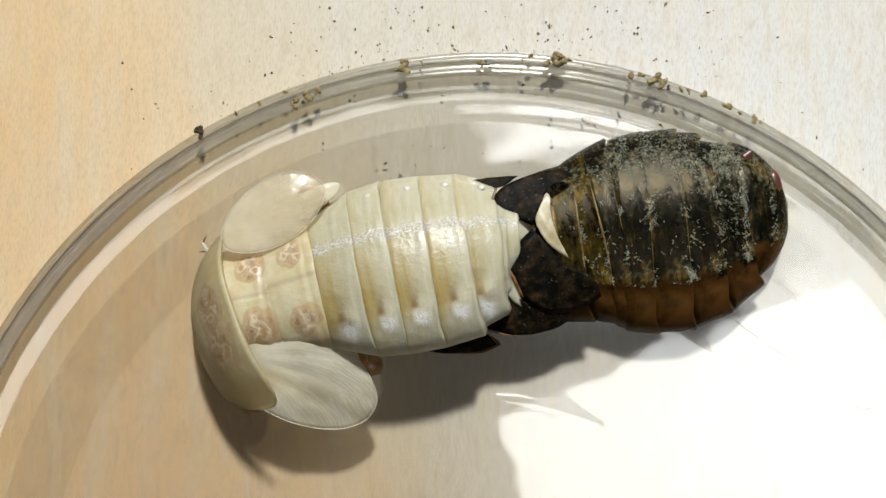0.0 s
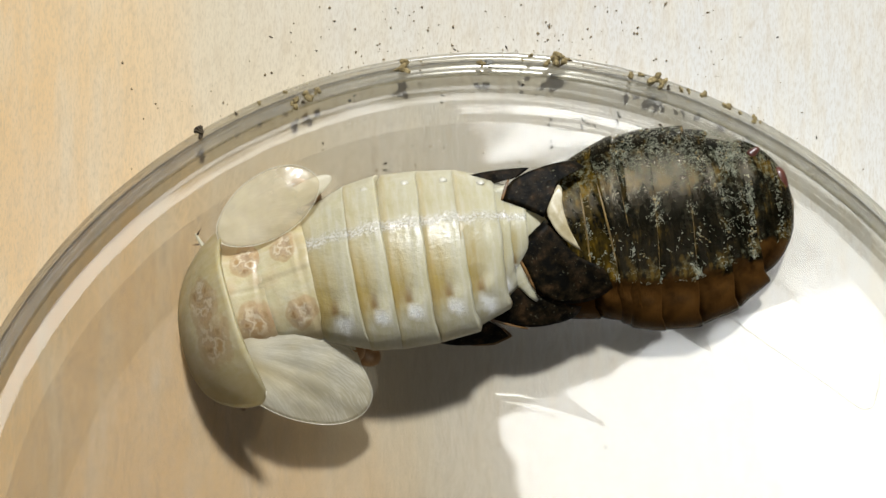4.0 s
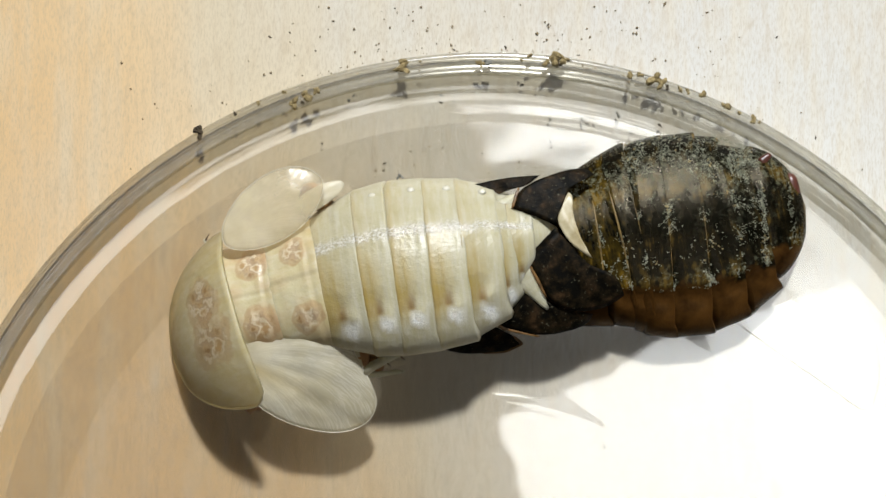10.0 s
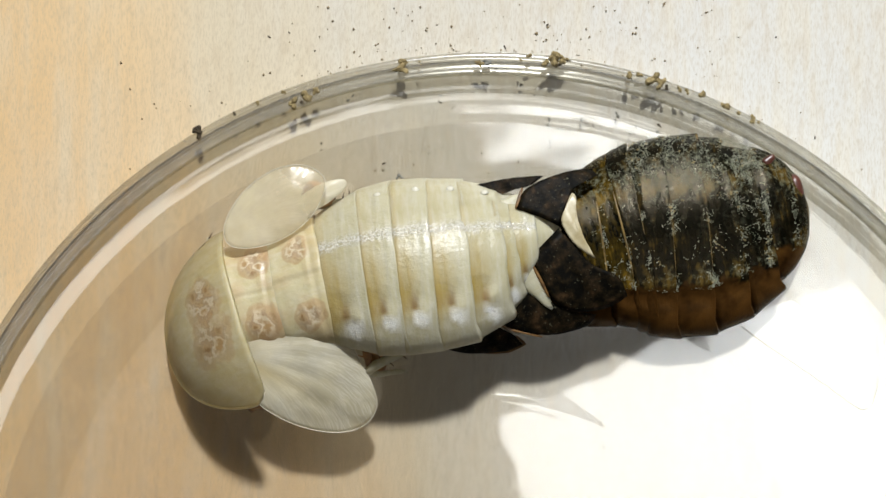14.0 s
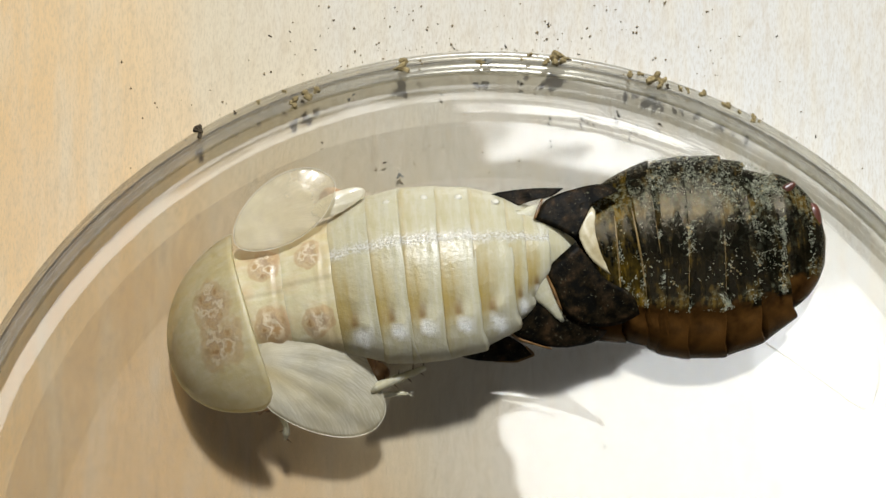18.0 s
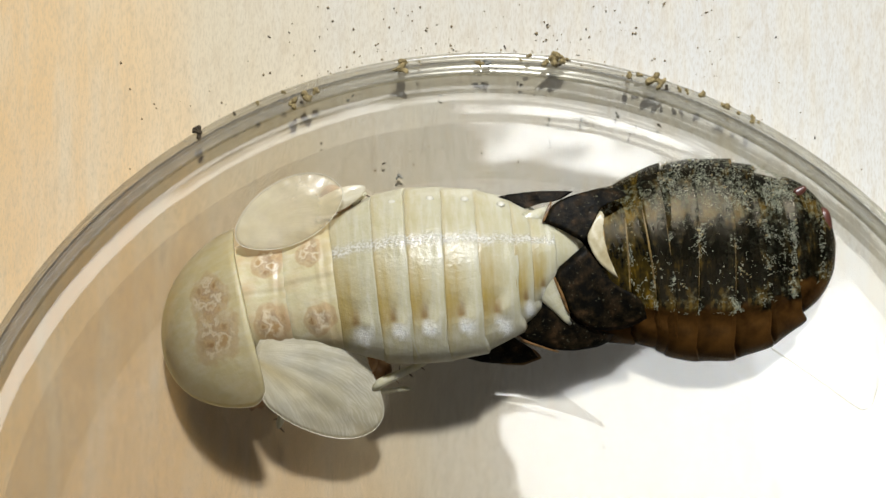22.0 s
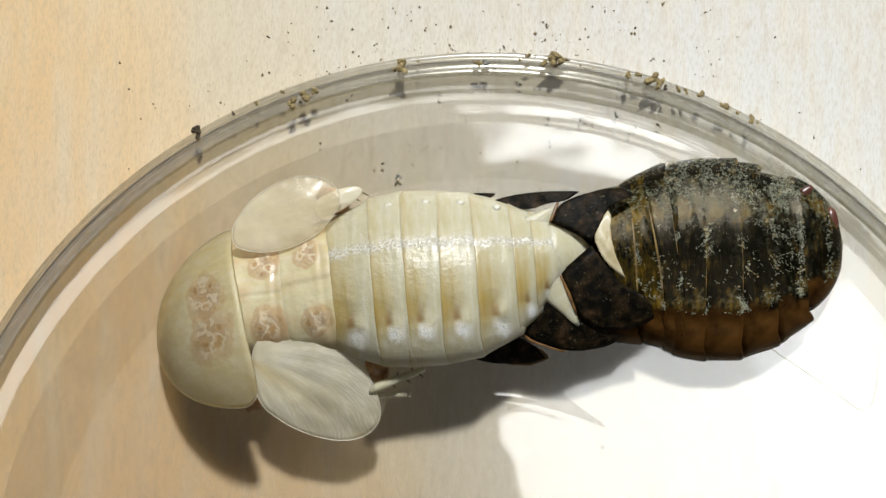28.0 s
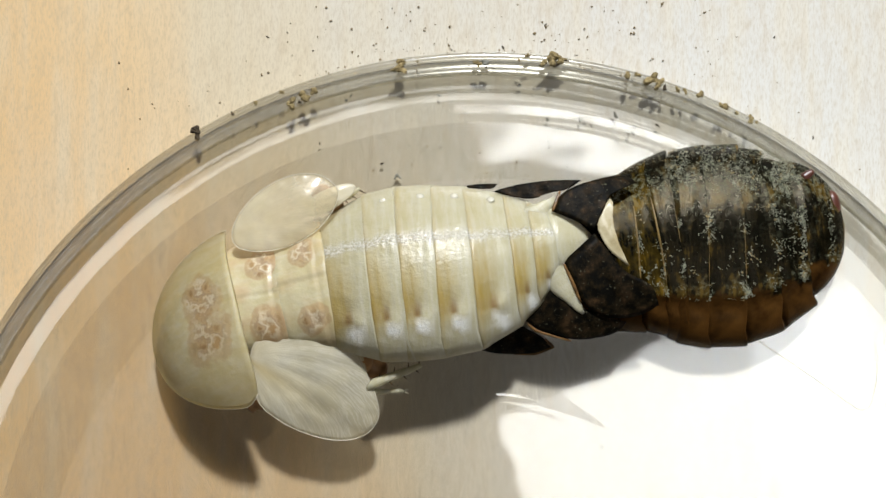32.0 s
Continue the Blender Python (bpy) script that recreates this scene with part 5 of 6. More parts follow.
    walk(moving["a1"], [(t, rest_pose(moving["a1"], a, b, c)) for t, a, b, c in (
        (0, -0.01, 0.17, 6.77), (0.5, 0.02, 0.14, 5.58), (2, -0.03, 0.16, 7.03), (2.5, 0.03, 0.13, 5.91), (3, 0.01, 0.16, 7.07),
        (3.5, 0.04, 0.13, 5.93), (5.5, 0, 0.13, 5.89), (6, 0, 0.17, 6.79), (6.5, 0, 0.14, 5.7), (7, 0, 0.17, 6.77), (8.5, 0, 0.14, 5.62),
        (10, -0.04, 0.14, 5.71), (10.5, -0.01, 0.11, 4.59), (11, -0.04, 0.14, 5.7), (12.5, -0.03, 0.14, 5.72), (13, -0.01, 0.11, 4.5),
        (13.5, -0.04, 0.14, 5.62), (14, -0.01, 0.11, 4.5), (14.5, -0.04, 0.14, 5.48), (16.5, -0.01, 0.08, 3.34), (17, 0, -0.04, -0.97),
        (17.5, 0, 0.03, 0.97), (18, -0.04, 0.13, 3.99), (18.5, -0.04, 0.12, 4.25), (19, -0.01, 0.09, 3.09), (19.5, -0.01, 0.09, 3.09),
        (20, 0.01, 0.12, 4.48), (20.5, 0, 0.03, 1.03), (21, -0.01, 0.06, 2.06), (22, 0, 0.06, 2.06), (24, 0, 0.03, 0.96), (24.5, -0.02, 0.06, 2.26),
        (25, 0, 0.03, 0.96), (27.5, -0.03, 0.03, 1.05), (28, 0, 0, 0), (29, 0.01, 0.06, 2.23), (29.5, -0.04, 0.09, 3.14), (30, -0.01, 0.05, 2.13),
        (31, -0.01, 0.09, 3.21), (31.5, -0.04, 0.06, 2.23), (32, -0.01, 0.06, 2.19),
    )])
    walk(moving["a3"], [(t, rest_pose(moving["a3"], a, b, c)) for t, a, b, c in (
        (0, 0.08, 0.53, 6.46), (0.5, 0.16, 0.45, 5.79), (1, 0.1, 0.52, 6.03), (1.5, 0.12, 0.53, 6.3), (2, 0.04, 0.53, 6.37), (2.5, 0.18, 0.44, 5.36),
        (3, 0.11, 0.5, 5.23), (3.5, 0.18, 0.44, 5.38), (5.5, 0.06, 0.41, 4.47), (6, 0.1, 0.49, 4.92), (6.5, 0.05, 0.4, 4.11), (7, 0.05, 0.47, 4.34),
        (7.5, 0.05, 0.41, 4.13), (8.5, 0.04, 0.41, 4.15), (9, -0.04, 0.41, 4.2), (10, -0.04, 0.4, 3.85), (10.5, 0.02, 0.33, 3.61),
        (11, -0.04, 0.4, 3.85), (11.5, 0.02, 0.38, 3.44), (12.5, -0.02, 0.41, 4.54), (13, 0, 0.31, 2.9), (13.5, -0.06, 0.37, 3.12),
        (14, 0.01, 0.31, 2.88), (14.5, -0.06, 0.38, 3.5), (16.5, 0, 0.23, 2.27), (17, -0.01, -0.11, -1.82), (17.5, 0, 0.05, -0.15),
        (18, -0.08, 0.3, 2.51), (18.5, -0.06, 0.29, 2.09), (19, 0.01, 0.22, 1.85), (19.5, 0.01, 0.22, 1.46), (20, 0.04, 0.3, 2.44),
        (20.5, 0, 0.07, 0.23), (21, 0, 0.13, 0.45), (22, 0.01, 0.13, 0.45), (22.5, -0.04, 0.06, 0.24), (24, -0.01, 0.06, 0.24),
        (24.5, -0.02, 0.18, 2.36), (25, -0.01, 0.05, -0.15), (27.5, -0.07, 0.06, -0.16), (28, 0, 0, 0), (28.5, 0, 0.07, 0.23), (29, 0.05, 0.15, 1.2),
        (29.5, -0.09, 0.22, 1.93), (30, -0.02, 0.15, 1.67), (30.5, -0.01, 0.22, 1.9), (31, 0, 0.22, 1.88), (31.5, -0.09, 0.16, 1.69),
        (32, -0.01, 0.16, 1.67),
    )])
    walk(moving["a4"], [(t, rest_pose(moving["a4"], a, b, c)) for t, a, b, c in (
        (0, 0.27, 0.86, 6.36), (0.5, 0.4, 0.75, 5.83), (1, 0.33, 0.83, 5.83), (1.5, 0.4, 0.86, 6.17), (2, 0.29, 0.86, 6.22), (2.5, 0.47, 0.73, 5.29),
        (3, 0.39, 0.77, 4.85), (3.5, 0.46, 0.73, 5.31), (5.5, 0.21, 0.63, 4.16), (6, 0.34, 0.73, 4.47), (6.5, 0.18, 0.6, 3.74),
        (7, 0.18, 0.68, 3.74), (7.5, 0.18, 0.6, 3.74), (8.5, 0.15, 0.6, 3.77), (9, 0.04, 0.6, 3.8), (10, 0.02, 0.57, 3.36), (10.5, 0.09, 0.5, 3.36),
        (11, 0.02, 0.57, 3.36), (11.5, 0.09, 0.54, 2.9), (12.5, 0.08, 0.63, 4.23), (13, 0, 0.44, 2.5), (13.5, -0.04, 0.51, 2.47),
        (14, 0.03, 0.44, 2.47), (14.5, -0.04, 0.54, 2.95), (16.5, 0, 0.34, 1.98), (17, -0.03, -0.2, -1.97), (17.5, 0, 0.04, -0.45),
        (18, -0.11, 0.41, 1.97), (19, 0.03, 0.3, 1.46), (19.5, 0.03, 0.27, 0.98), (20, 0.12, 0.41, 1.92), (20.5, 0, 0.07, 0), (21, 0, 0.14, 0),
        (22, 0.03, 0.14, 0), (22.5, -0.12, 0.07, 0.03), (23.5, -0.03, 0.07, 0.03), (24, -0.03, 0.07, 0.03), (24.5, 0.08, 0.3, 2.36),
        (25, -0.03, 0.04, -0.45), (25.5, 0, 0.04, -0.45), (27.5, -0.07, 0.04, -0.48), (28, 0, 0, 0), (28.5, 0, 0.07, 0), (29, 0.18, 0.2, 0.94),
        (29.5, -0.16, 0.31, 1.54), (30, -0.06, 0.23, 1.53), (30.5, -0.03, 0.31, 1.52), (31, 0, 0.31, 1.5), (31.5, -0.14, 0.24, 1.53),
        (32, -0.03, 0.24, 1.52),
    )])
    walk(moving["a5"], [(t, rest_pose(moving["a5"], a, b, c)) for t, a, b, c in (
        (0, 0.5, 1.21, 6.36), (0.5, 0.68, 1.08, 5.83), (1, 0.61, 1.16, 5.83), (1.5, 0.72, 1.21, 6.17), (2, 0.59, 1.21, 6.22),
        (2.5, 0.79, 1.03, 5.29), (3, 0.72, 1.04, 4.85), (3.5, 0.79, 1.03, 5.31), (5.5, 0.39, 0.86, 4.16), (6, 0.61, 0.99, 4.47),
        (6.5, 0.33, 0.8, 3.74), (7, 0.33, 0.88, 3.74), (7.5, 0.33, 0.81, 3.74), (8, 0.28, 0.81, 3.77), (8.5, 0.28, 0.81, 3.77), (9, 0.14, 0.81, 3.8),
        (9.5, 0.09, 0.75, 3.36), (10, 0.09, 0.75, 3.36), (10.5, 0.17, 0.68, 3.36), (11, 0.09, 0.75, 3.36), (11.5, 0.17, 0.69, 2.9),
        (12, 0.11, 0.75, 3.39), (12.5, 0.2, 0.86, 4.23), (13, 0, 0.57, 2.5), (13.5, -0.02, 0.64, 2.47), (14, 0.06, 0.57, 2.47),
        (14.5, -0.02, 0.69, 2.95), (16.5, 0, 0.44, 1.98), (17, -0.05, -0.3, -1.97), (17.5, 0, 0.02, -0.45), (18, -0.13, 0.51, 1.97),
        (19, 0.05, 0.38, 1.46), (19.5, 0.05, 0.33, 0.98), (20, 0.23, 0.51, 1.92), (20.5, 0, 0.07, 0), (21, 0, 0.14, 0), (21.5, 0, 0.14, 0),
        (22, 0.06, 0.14, 0), (22.5, -0.22, 0.07, 0.03), (23, -0.11, 0.07, 0.03), (23.5, -0.05, 0.07, 0.03), (24, -0.05, 0.07, 0.03),
        (24.5, 0.2, 0.42, 2.36), (25, -0.05, 0.02, -0.45), (25.5, 0, 0.02, -0.45), (27.5, -0.07, 0.02, -0.48), (28, 0, 0, 0), (28.5, 0, 0.07, 0),
        (29, 0.33, 0.25, 0.94), (29.5, -0.24, 0.38, 1.54), (30, -0.11, 0.31, 1.53), (30.5, -0.06, 0.38, 1.52), (31, 0, 0.38, 1.5),
        (31.5, -0.18, 0.31, 1.53), (32, -0.06, 0.31, 1.52),
    )])
    walk(moving["a6"], [(t, rest_pose(moving["a6"], a, b, c)) for t, a, b, c in (
        (0, -0.1, 1.39, 0.36), (0.5, 0.19, 1.27, 1.55), (1, 0.11, 1.35, 1.52), (1.5, 0.32, 1.42, 1.57), (2, 0.18, 1.42, 1.57),
        (2.5, 0.44, 1.22, 1.87), (3, 0.36, 1.22, 1.76), (3.5, 0.48, 1.21, 1.2), (5.5, 0, 1, 1.48), (6, 0.38, 1.14, 1.45), (6.5, 0.02, 0.93, 1.28),
        (7, 0.03, 1.01, 1.27), (7.5, 0.05, 0.92, 0.71), (8, -0.03, 0.94, 1.26), (8.5, -0.03, 0.94, 1.26), (9, -0.18, 0.94, 1.26),
        (9.5, -0.21, 0.87, 1.14), (10, -0.2, 0.87, 1.13), (10.5, -0.15, 0.81, 1.66), (11, -0.22, 0.87, 1.15), (11.5, -0.15, 0.8, 1.57),
        (12, -0.21, 0.86, 1.15), (12.5, -0.06, 1, 1.31), (13, -0.31, 0.66, 1.43), (13.5, -0.33, 0.73, 1.44), (14, -0.25, 0.66, 1.44),
        (14.5, -0.33, 0.79, 1.04), (16.5, -0.26, 0.5, 0.35), (17, -0.34, -0.38, -1.32), (17.5, -0.2, -0.03, -1.48), (18, -0.35, 0.53, -1.05),
        (18.5, -0.2, 0.47, -1.13), (19, -0.14, 0.39, -1.13), (19.5, -0.14, 0.32, -1.22), (20, 0.11, 0.55, -0.58), (20.5, -0.17, 0.06, -0.44),
        (21, -0.16, 0.12, -0.9), (21.5, -0.16, 0.11, -1.33), (22, -0.08, 0.11, -1.33), (22.5, -0.37, 0.05, -0.86), (23, -0.24, 0.05, -0.86),
        (23.5, -0.17, 0.05, -0.86), (24, -0.17, 0.05, -0.86), (24.5, 0.21, 0.48, -0.03), (25, -0.14, 0, -0.1), (25.5, -0.07, 0, -0.1),
        (27.5, -0.07, 0.01, 0.32), (28, 0, 0, 0), (28.5, 0, 0.07, 0), (29, 0.42, 0.28, 0.12), (29.5, -0.27, 0.47, 1.81), (30, -0.13, 0.4, 1.81),
        (30.5, -0.06, 0.47, 1.8), (31, 0.01, 0.46, 1.41), (31.5, -0.12, 0.42, 2.47), (32, 0.02, 0.42, 2.46),
    )])
    walk(moving["a7"], [(t, rest_pose(moving["a7"], a, b, c)) for t, a, b, c in (
        (0, -1.26, 1.39, -2.03), (0.5, -0.84, 1.3, 0), (1, -0.94, 1.37, -0.06), (1.5, -0.62, 1.45, 0), (2, -0.76, 1.45, 0), (2.5, -0.43, 1.26, 0.77),
        (3, -0.5, 1.26, 0.77), (3.5, -0.31, 1.23, -0.05), (5.5, -0.79, 1.04, 0.72), (6, -0.23, 1.18, 0.64), (6.5, -0.62, 0.96, 0.65),
        (7, -0.59, 1.04, 0.64), (7.5, -0.54, 0.94, -0.04), (8, -0.64, 0.97, 0.64), (8.5, -0.64, 0.97, 0.64), (9, -0.79, 0.97, 0.64),
        (9.5, -0.77, 0.9, 0.62), (10.5, -0.72, 0.86, 1.25), (11, -0.79, 0.9, 0.62), (11.5, -0.72, 0.85, 1.25), (12, -0.77, 0.89, 0.62),
        (12.5, -0.59, 1.04, 0.61), (13, -0.82, 0.71, 1.19), (13.5, -0.85, 0.78, 1.21), (14, -0.78, 0.71, 1.21), (14.5, -0.85, 0.82, 0.6),
        (16.5, -0.68, 0.51, 0), (17, -0.78, -0.42, -1.18), (17.5, -0.53, -0.09, -1.69), (18, -0.67, 0.49, -1.65), (18.5, -0.53, 0.42, -1.65),
        (19.5, -0.49, 0.27, -1.67), (20, -0.18, 0.52, -1.09), (20.5, -0.44, 0.04, -0.52), (21, -0.41, 0.08, -1.07), (21.5, -0.41, 0.05, -1.59),
        (22, -0.34, 0.05, -1.59), (22.5, -0.52, 0.01, -1.02), (23.5, -0.34, 0.01, -1.03), (24, -0.34, 0.01, -1.03), (24.5, 0.11, 0.48, -0.48),
        (25, -0.25, 0, -0.03), (25.5, -0.18, 0, -0.03), (27.5, -0.07, 0.03, 0.46), (28, 0, 0, 0), (28.5, 0, 0.07, 0), (29, 0.43, 0.29, -0.03),
        (29.5, -0.26, 0.55, 1.85), (30, -0.12, 0.48, 1.85), (30.5, -0.04, 0.55, 1.85), (31, 0.03, 0.52, 1.4), (31.5, 0.02, 0.54, 2.62),
        (32, 0.16, 0.54, 2.62),
    )])
    walk(moving["a8"], [(t, rest_pose(moving["a8"], a, b, c)) for t, a, b, c in (
        (0, -2.19, 1.36, -2.03), (0.5, -1.67, 1.3, 0), (1, -1.78, 1.37, -0.06), (1.5, -1.38, 1.45, 0), (2, -1.52, 1.45, 0), (2.5, -1.13, 1.27, 0.77),
        (3, -1.2, 1.27, 0.77), (3.5, -0.96, 1.23, -0.05), (5.5, -1.42, 1.05, 0.72), (6, -0.73, 1.2, 0.64), (6.5, -1.14, 0.98, 0.65),
        (7, -1.1, 1.05, 0.64), (7.5, -1.01, 0.94, -0.04), (8, -1.12, 0.98, 0.64), (8.5, -1.12, 0.98, 0.64), (9, -1.27, 0.98, 0.64),
        (9.5, -1.21, 0.91, 0.62), (10, -1.17, 0.91, 0.61), (10.5, -1.18, 0.88, 1.25), (11, -1.25, 0.91, 0.62), (11.5, -1.18, 0.88, 1.25),
        (12, -1.21, 0.91, 0.62), (12.5, -1.02, 1.05, 0.61), (13, -1.22, 0.74, 1.19), (13.5, -1.27, 0.81, 1.21), (14, -1.19, 0.74, 1.21),
        (14.5, -1.27, 0.84, 0.6), (16.5, -1.01, 0.51, 0), (17, -1.12, -0.45, -1.18), (17.5, -0.79, -0.13, -1.69), (18, -0.93, 0.45, -1.65),
        (18.5, -0.79, 0.37, -1.65), (19.5, -0.76, 0.23, -1.67), (20, -0.41, 0.49, -1.09), (20.5, -0.66, 0.03, -0.52), (21, -0.61, 0.05, -1.07),
        (21.5, -0.61, 0.01, -1.59), (22, -0.54, 0.01, -1.59), (22.5, -0.64, -0.02, -1.02), (23.5, -0.46, -0.02, -1.03), (24, -0.46, -0.02, -1.03),
        (24.5, 0.03, 0.46, -0.48), (25, -0.33, 0, -0.03), (27.5, -0.07, 0.04, 0.46), (28, 0, 0, 0), (28.5, 0, 0.07, 0), (29, 0.43, 0.29, -0.03),
        (29.5, -0.24, 0.61, 1.85), (30, -0.1, 0.53, 1.85), (30.5, -0.03, 0.61, 1.85), (31, 0.04, 0.57, 1.4), (31.5, 0.13, 0.62, 2.62),
        (32, 0.28, 0.62, 2.62),
    )])
    walk(moving["tail"], [(t, rest_pose(moving["tail"], a, b, c)) for t, a, b, c in (
        (0, -3.37, 1.32, -2.03), (0.5, -2.73, 1.3, 0), (1, -2.86, 1.37, -0.06), (1.5, -2.34, 1.45, 0), (2, -2.48, 1.45, 0), (2.5, -2.02, 1.29, 0.77),
        (3, -2.1, 1.29, 0.77), (3.5, -1.77, 1.23, -0.05), (5.5, -2.22, 1.07, 0.72), (6, -1.37, 1.21, 0.64), (6.5, -1.79, 1, 0.65),
        (7, -1.73, 1.07, 0.64), (7.5, -1.61, 0.94, -0.04), (8, -1.74, 1, 0.64), (8.5, -1.74, 1, 0.64), (9, -1.89, 1, 0.64), (9.5, -1.77, 0.93, 0.62),
        (10, -1.71, 0.93, 0.61), (10.5, -1.76, 0.92, 1.25), (11, -1.83, 0.93, 0.62), (11.5, -1.76, 0.92, 1.25), (12, -1.77, 0.93, 0.62),
        (12.5, -1.57, 1.07, 0.61), (13, -1.73, 0.77, 1.19), (13.5, -1.79, 0.84, 1.21), (14, -1.72, 0.77, 1.21), (14.5, -1.79, 0.85, 0.6),
        (16.5, -1.42, 0.51, 0), (17, -1.56, -0.49, -1.18), (17.5, -1.12, -0.19, -1.69), (18, -1.26, 0.39, -1.65), (18.5, -1.11, 0.32, -1.65),
        (19.5, -1.11, 0.17, -1.67), (20, -0.7, 0.46, -1.09), (20.5, -0.93, 0.01, -0.52), (21, -0.87, 0.02, -1.07), (21.5, -0.87, -0.04, -1.59),
        (22, -0.79, -0.04, -1.59), (22.5, -0.79, -0.05, -1.02), (23.5, -0.63, -0.05, -1.03), (24, -0.63, -0.05, -1.03), (24.5, -0.08, 0.44, -0.48),
        (25, -0.44, 0, -0.03), (27.5, -0.07, 0.06, 0.46), (28, 0, 0, 0), (28.5, 0, 0.07, 0), (29, 0.43, 0.28, -0.03), (29.5, -0.22, 0.68, 1.85),
        (30, -0.08, 0.61, 1.85), (30.5, -0.01, 0.68, 1.85), (31, 0.06, 0.62, 1.4), (31.5, 0.28, 0.73, 2.62), (32, 0.42, 0.73, 2.62),
    )])
    walk(moving["pronotum"], [(t, rest_pose(moving["pronotum"], a, b, c, d)) for t, a, b, c, d in (
        (0, 1.98, -0.11, 24.28, 23.4), (0.5, 1.77, -0.24, 23.1, 23.77), (1, 1.88, -0.11, 23.62, 24.8), (1.5, 2.01, -0.28, 22.8, 24.04),
        (2, 1.99, -0.3, 22.66, 23.47), (2.5, 2.02, -0.57, 21.81, 21.73), (3.5, 2.05, -0.52, 20.51, 17.54), (5.5, 1.5, -0.26, 19.32, 16.6),
        (6, 1.62, -0.16, 18.88, 14.99), (6.5, 1.43, -0.22, 18.58, 14.5), (7, 1.42, -0.17, 18.63, 14.35), (7.5, 1.33, -0.24, 18.68, 14.21),
        (8, 1.28, -0.13, 18.36, 14.05), (9, 1.25, -0.1, 18.45, 12.59), (9.5, 1.12, -0.15, 18, 11.67), (10.5, 1.12, -0.22, 17.43, 10.5),
        (11, 0.98, -0.17, 17.66, 10.04), (11.5, 1, -0.17, 17.18, 9.86), (12, 0.94, -0.24, 17.4, 8.9), (12.5, 1.31, -0.23, 16.83, 8),
        (13, 0.85, -0.28, 16.6, 7.22), (13.5, 0.81, -0.27, 17.04, 7.2), (14, 0.81, -0.35, 17.14, 7.49), (14.5, 0.82, -0.29, 17.24, 6.13),
        (16.5, 0.66, -0.22, 16.61, 7), (17, 0.34, 0.05, 12.16, 5.51), (17.5, 0.36, 0.05, 12.36, 3.61), (18, 0.66, 0.02, 15.7, 3.29),
        (18.5, 0.5, 0.09, 15.51, 4.52), (19, 0.47, 0.09, 14.99, 7.47), (19.5, 0.43, 0.04, 14.47, 8.32), (20, 0.96, -0.04, 13.27, 6.41),
        (20.5, 0.26, 0.11, 11.34, 4.62), (21, 0.23, 0.14, 11.51, 2.74), (22, 0.27, 0.13, 11.8, 2.14), (22.5, 0.39, 0.07, 11.39, 3.45),
        (23, 0.26, 0.1, 11.34, 4.74), (23.5, 0.3, 0.11, 11.67, 6.54), (24, 0.27, 0.08, 11.28, 6.9), (24.5, 0.93, 0.12, 11.22, 5.23),
        (25, 0.21, 0.14, 9.78, 3.75), (25.5, 0.22, 0.19, 10.45, 2.12), (28, 0.21, 0.18, 9.9, 2.57), (28.5, 0.16, 0.26, 10.17, 3.8),
        (29, 0.84, 0.1, 10.43, 2.23), (29.5, 0.22, -0.07, 12.79, 1.6), (30, 0.2, -0.11, 13.37, 0.73), (30.5, 0.18, -0.05, 13.27, 2.46),
        (31, 0.26, -0.05, 13.18, 1.48), (31.5, 0.2, -0.09, 11.33, 1.43), (32, 0.2, -0.08, 11.94, 0.91),
    )])
    walk(moving["pad_near"], [(t, rest_pose(moving["pad_near"], a, b, c)) for t, a, b, c in (
        (0, 0.19, -0.51, 8.53), (0.5, 0.1, -0.55, 8.42), (1, 0.1, -0.43, 8.67), (1.5, 0.22, -0.51, 8.71), (2, 0.17, -0.53, 8.06),
        (2.5, 0.22, -0.74, 9.4), (3, 0.32, -0.74, 8.14), (3.5, 0.36, -0.69, 8.13), (5.5, 0.17, -0.54, 6.64), (6, 0.33, -0.51, 6.62),
        (6.5, 0.24, -0.51, 5.89), (7.5, 0.17, -0.55, 6.49), (8, 0.17, -0.43, 5.53), (9, 0.14, -0.43, 5.2), (9.5, 0.1, -0.48, 5.74),
        (10.5, 0.14, -0.48, 4.93), (11, 0.03, -0.43, 4.66), (11.5, 0.1, -0.41, 4.49), (12, 0.03, -0.41, 4.62), (12.5, 0.35, -0.48, 4.82),
        (13, 0.03, -0.48, 4.49), (13.5, -0.04, -0.43, 4.63), (14, -0.01, -0.48, 4.21), (14.5, -0.04, -0.41, 3.77), (16.5, -0.06, -0.32, 2.94),
        (17, 0.12, -0.16, 1.29), (17.5, 0.11, -0.13, 0.73), (18, 0.01, -0.07, 3.01), (18.5, -0.1, -0.04, 2.59), (19.5, -0.1, -0.09, 2.16),
        (20, 0.43, -0.23, 2.32), (20.5, 0.04, -0.04, -0.31), (21, -0.03, 0, 0.01), (22, -0.03, 0, 0.18), (22.5, 0.09, -0.15, 1.58),
        (23, -0.03, -0.05, 0.4), (23.5, 0, -0.05, 0.35), (24, -0.03, -0.05, 0.25), (24.5, 0.51, -0.16, 1.7), (25, 0.05, -0.05, -0.85),
        (25.5, 0, 0, -0.58), (28, 0, 0, 0), (28.5, -0.03, 0.07, 0.44), (29, 0.55, -0.16, 0.68), (29.5, -0.1, -0.17, 0), (30, -0.1, -0.21, 0),
        (30.5, -0.06, -0.13, 0), (31, 0.03, -0.16, 0), (31.5, 0.18, -0.2, 0), (32, 0.16, -0.2, 0),
    )])
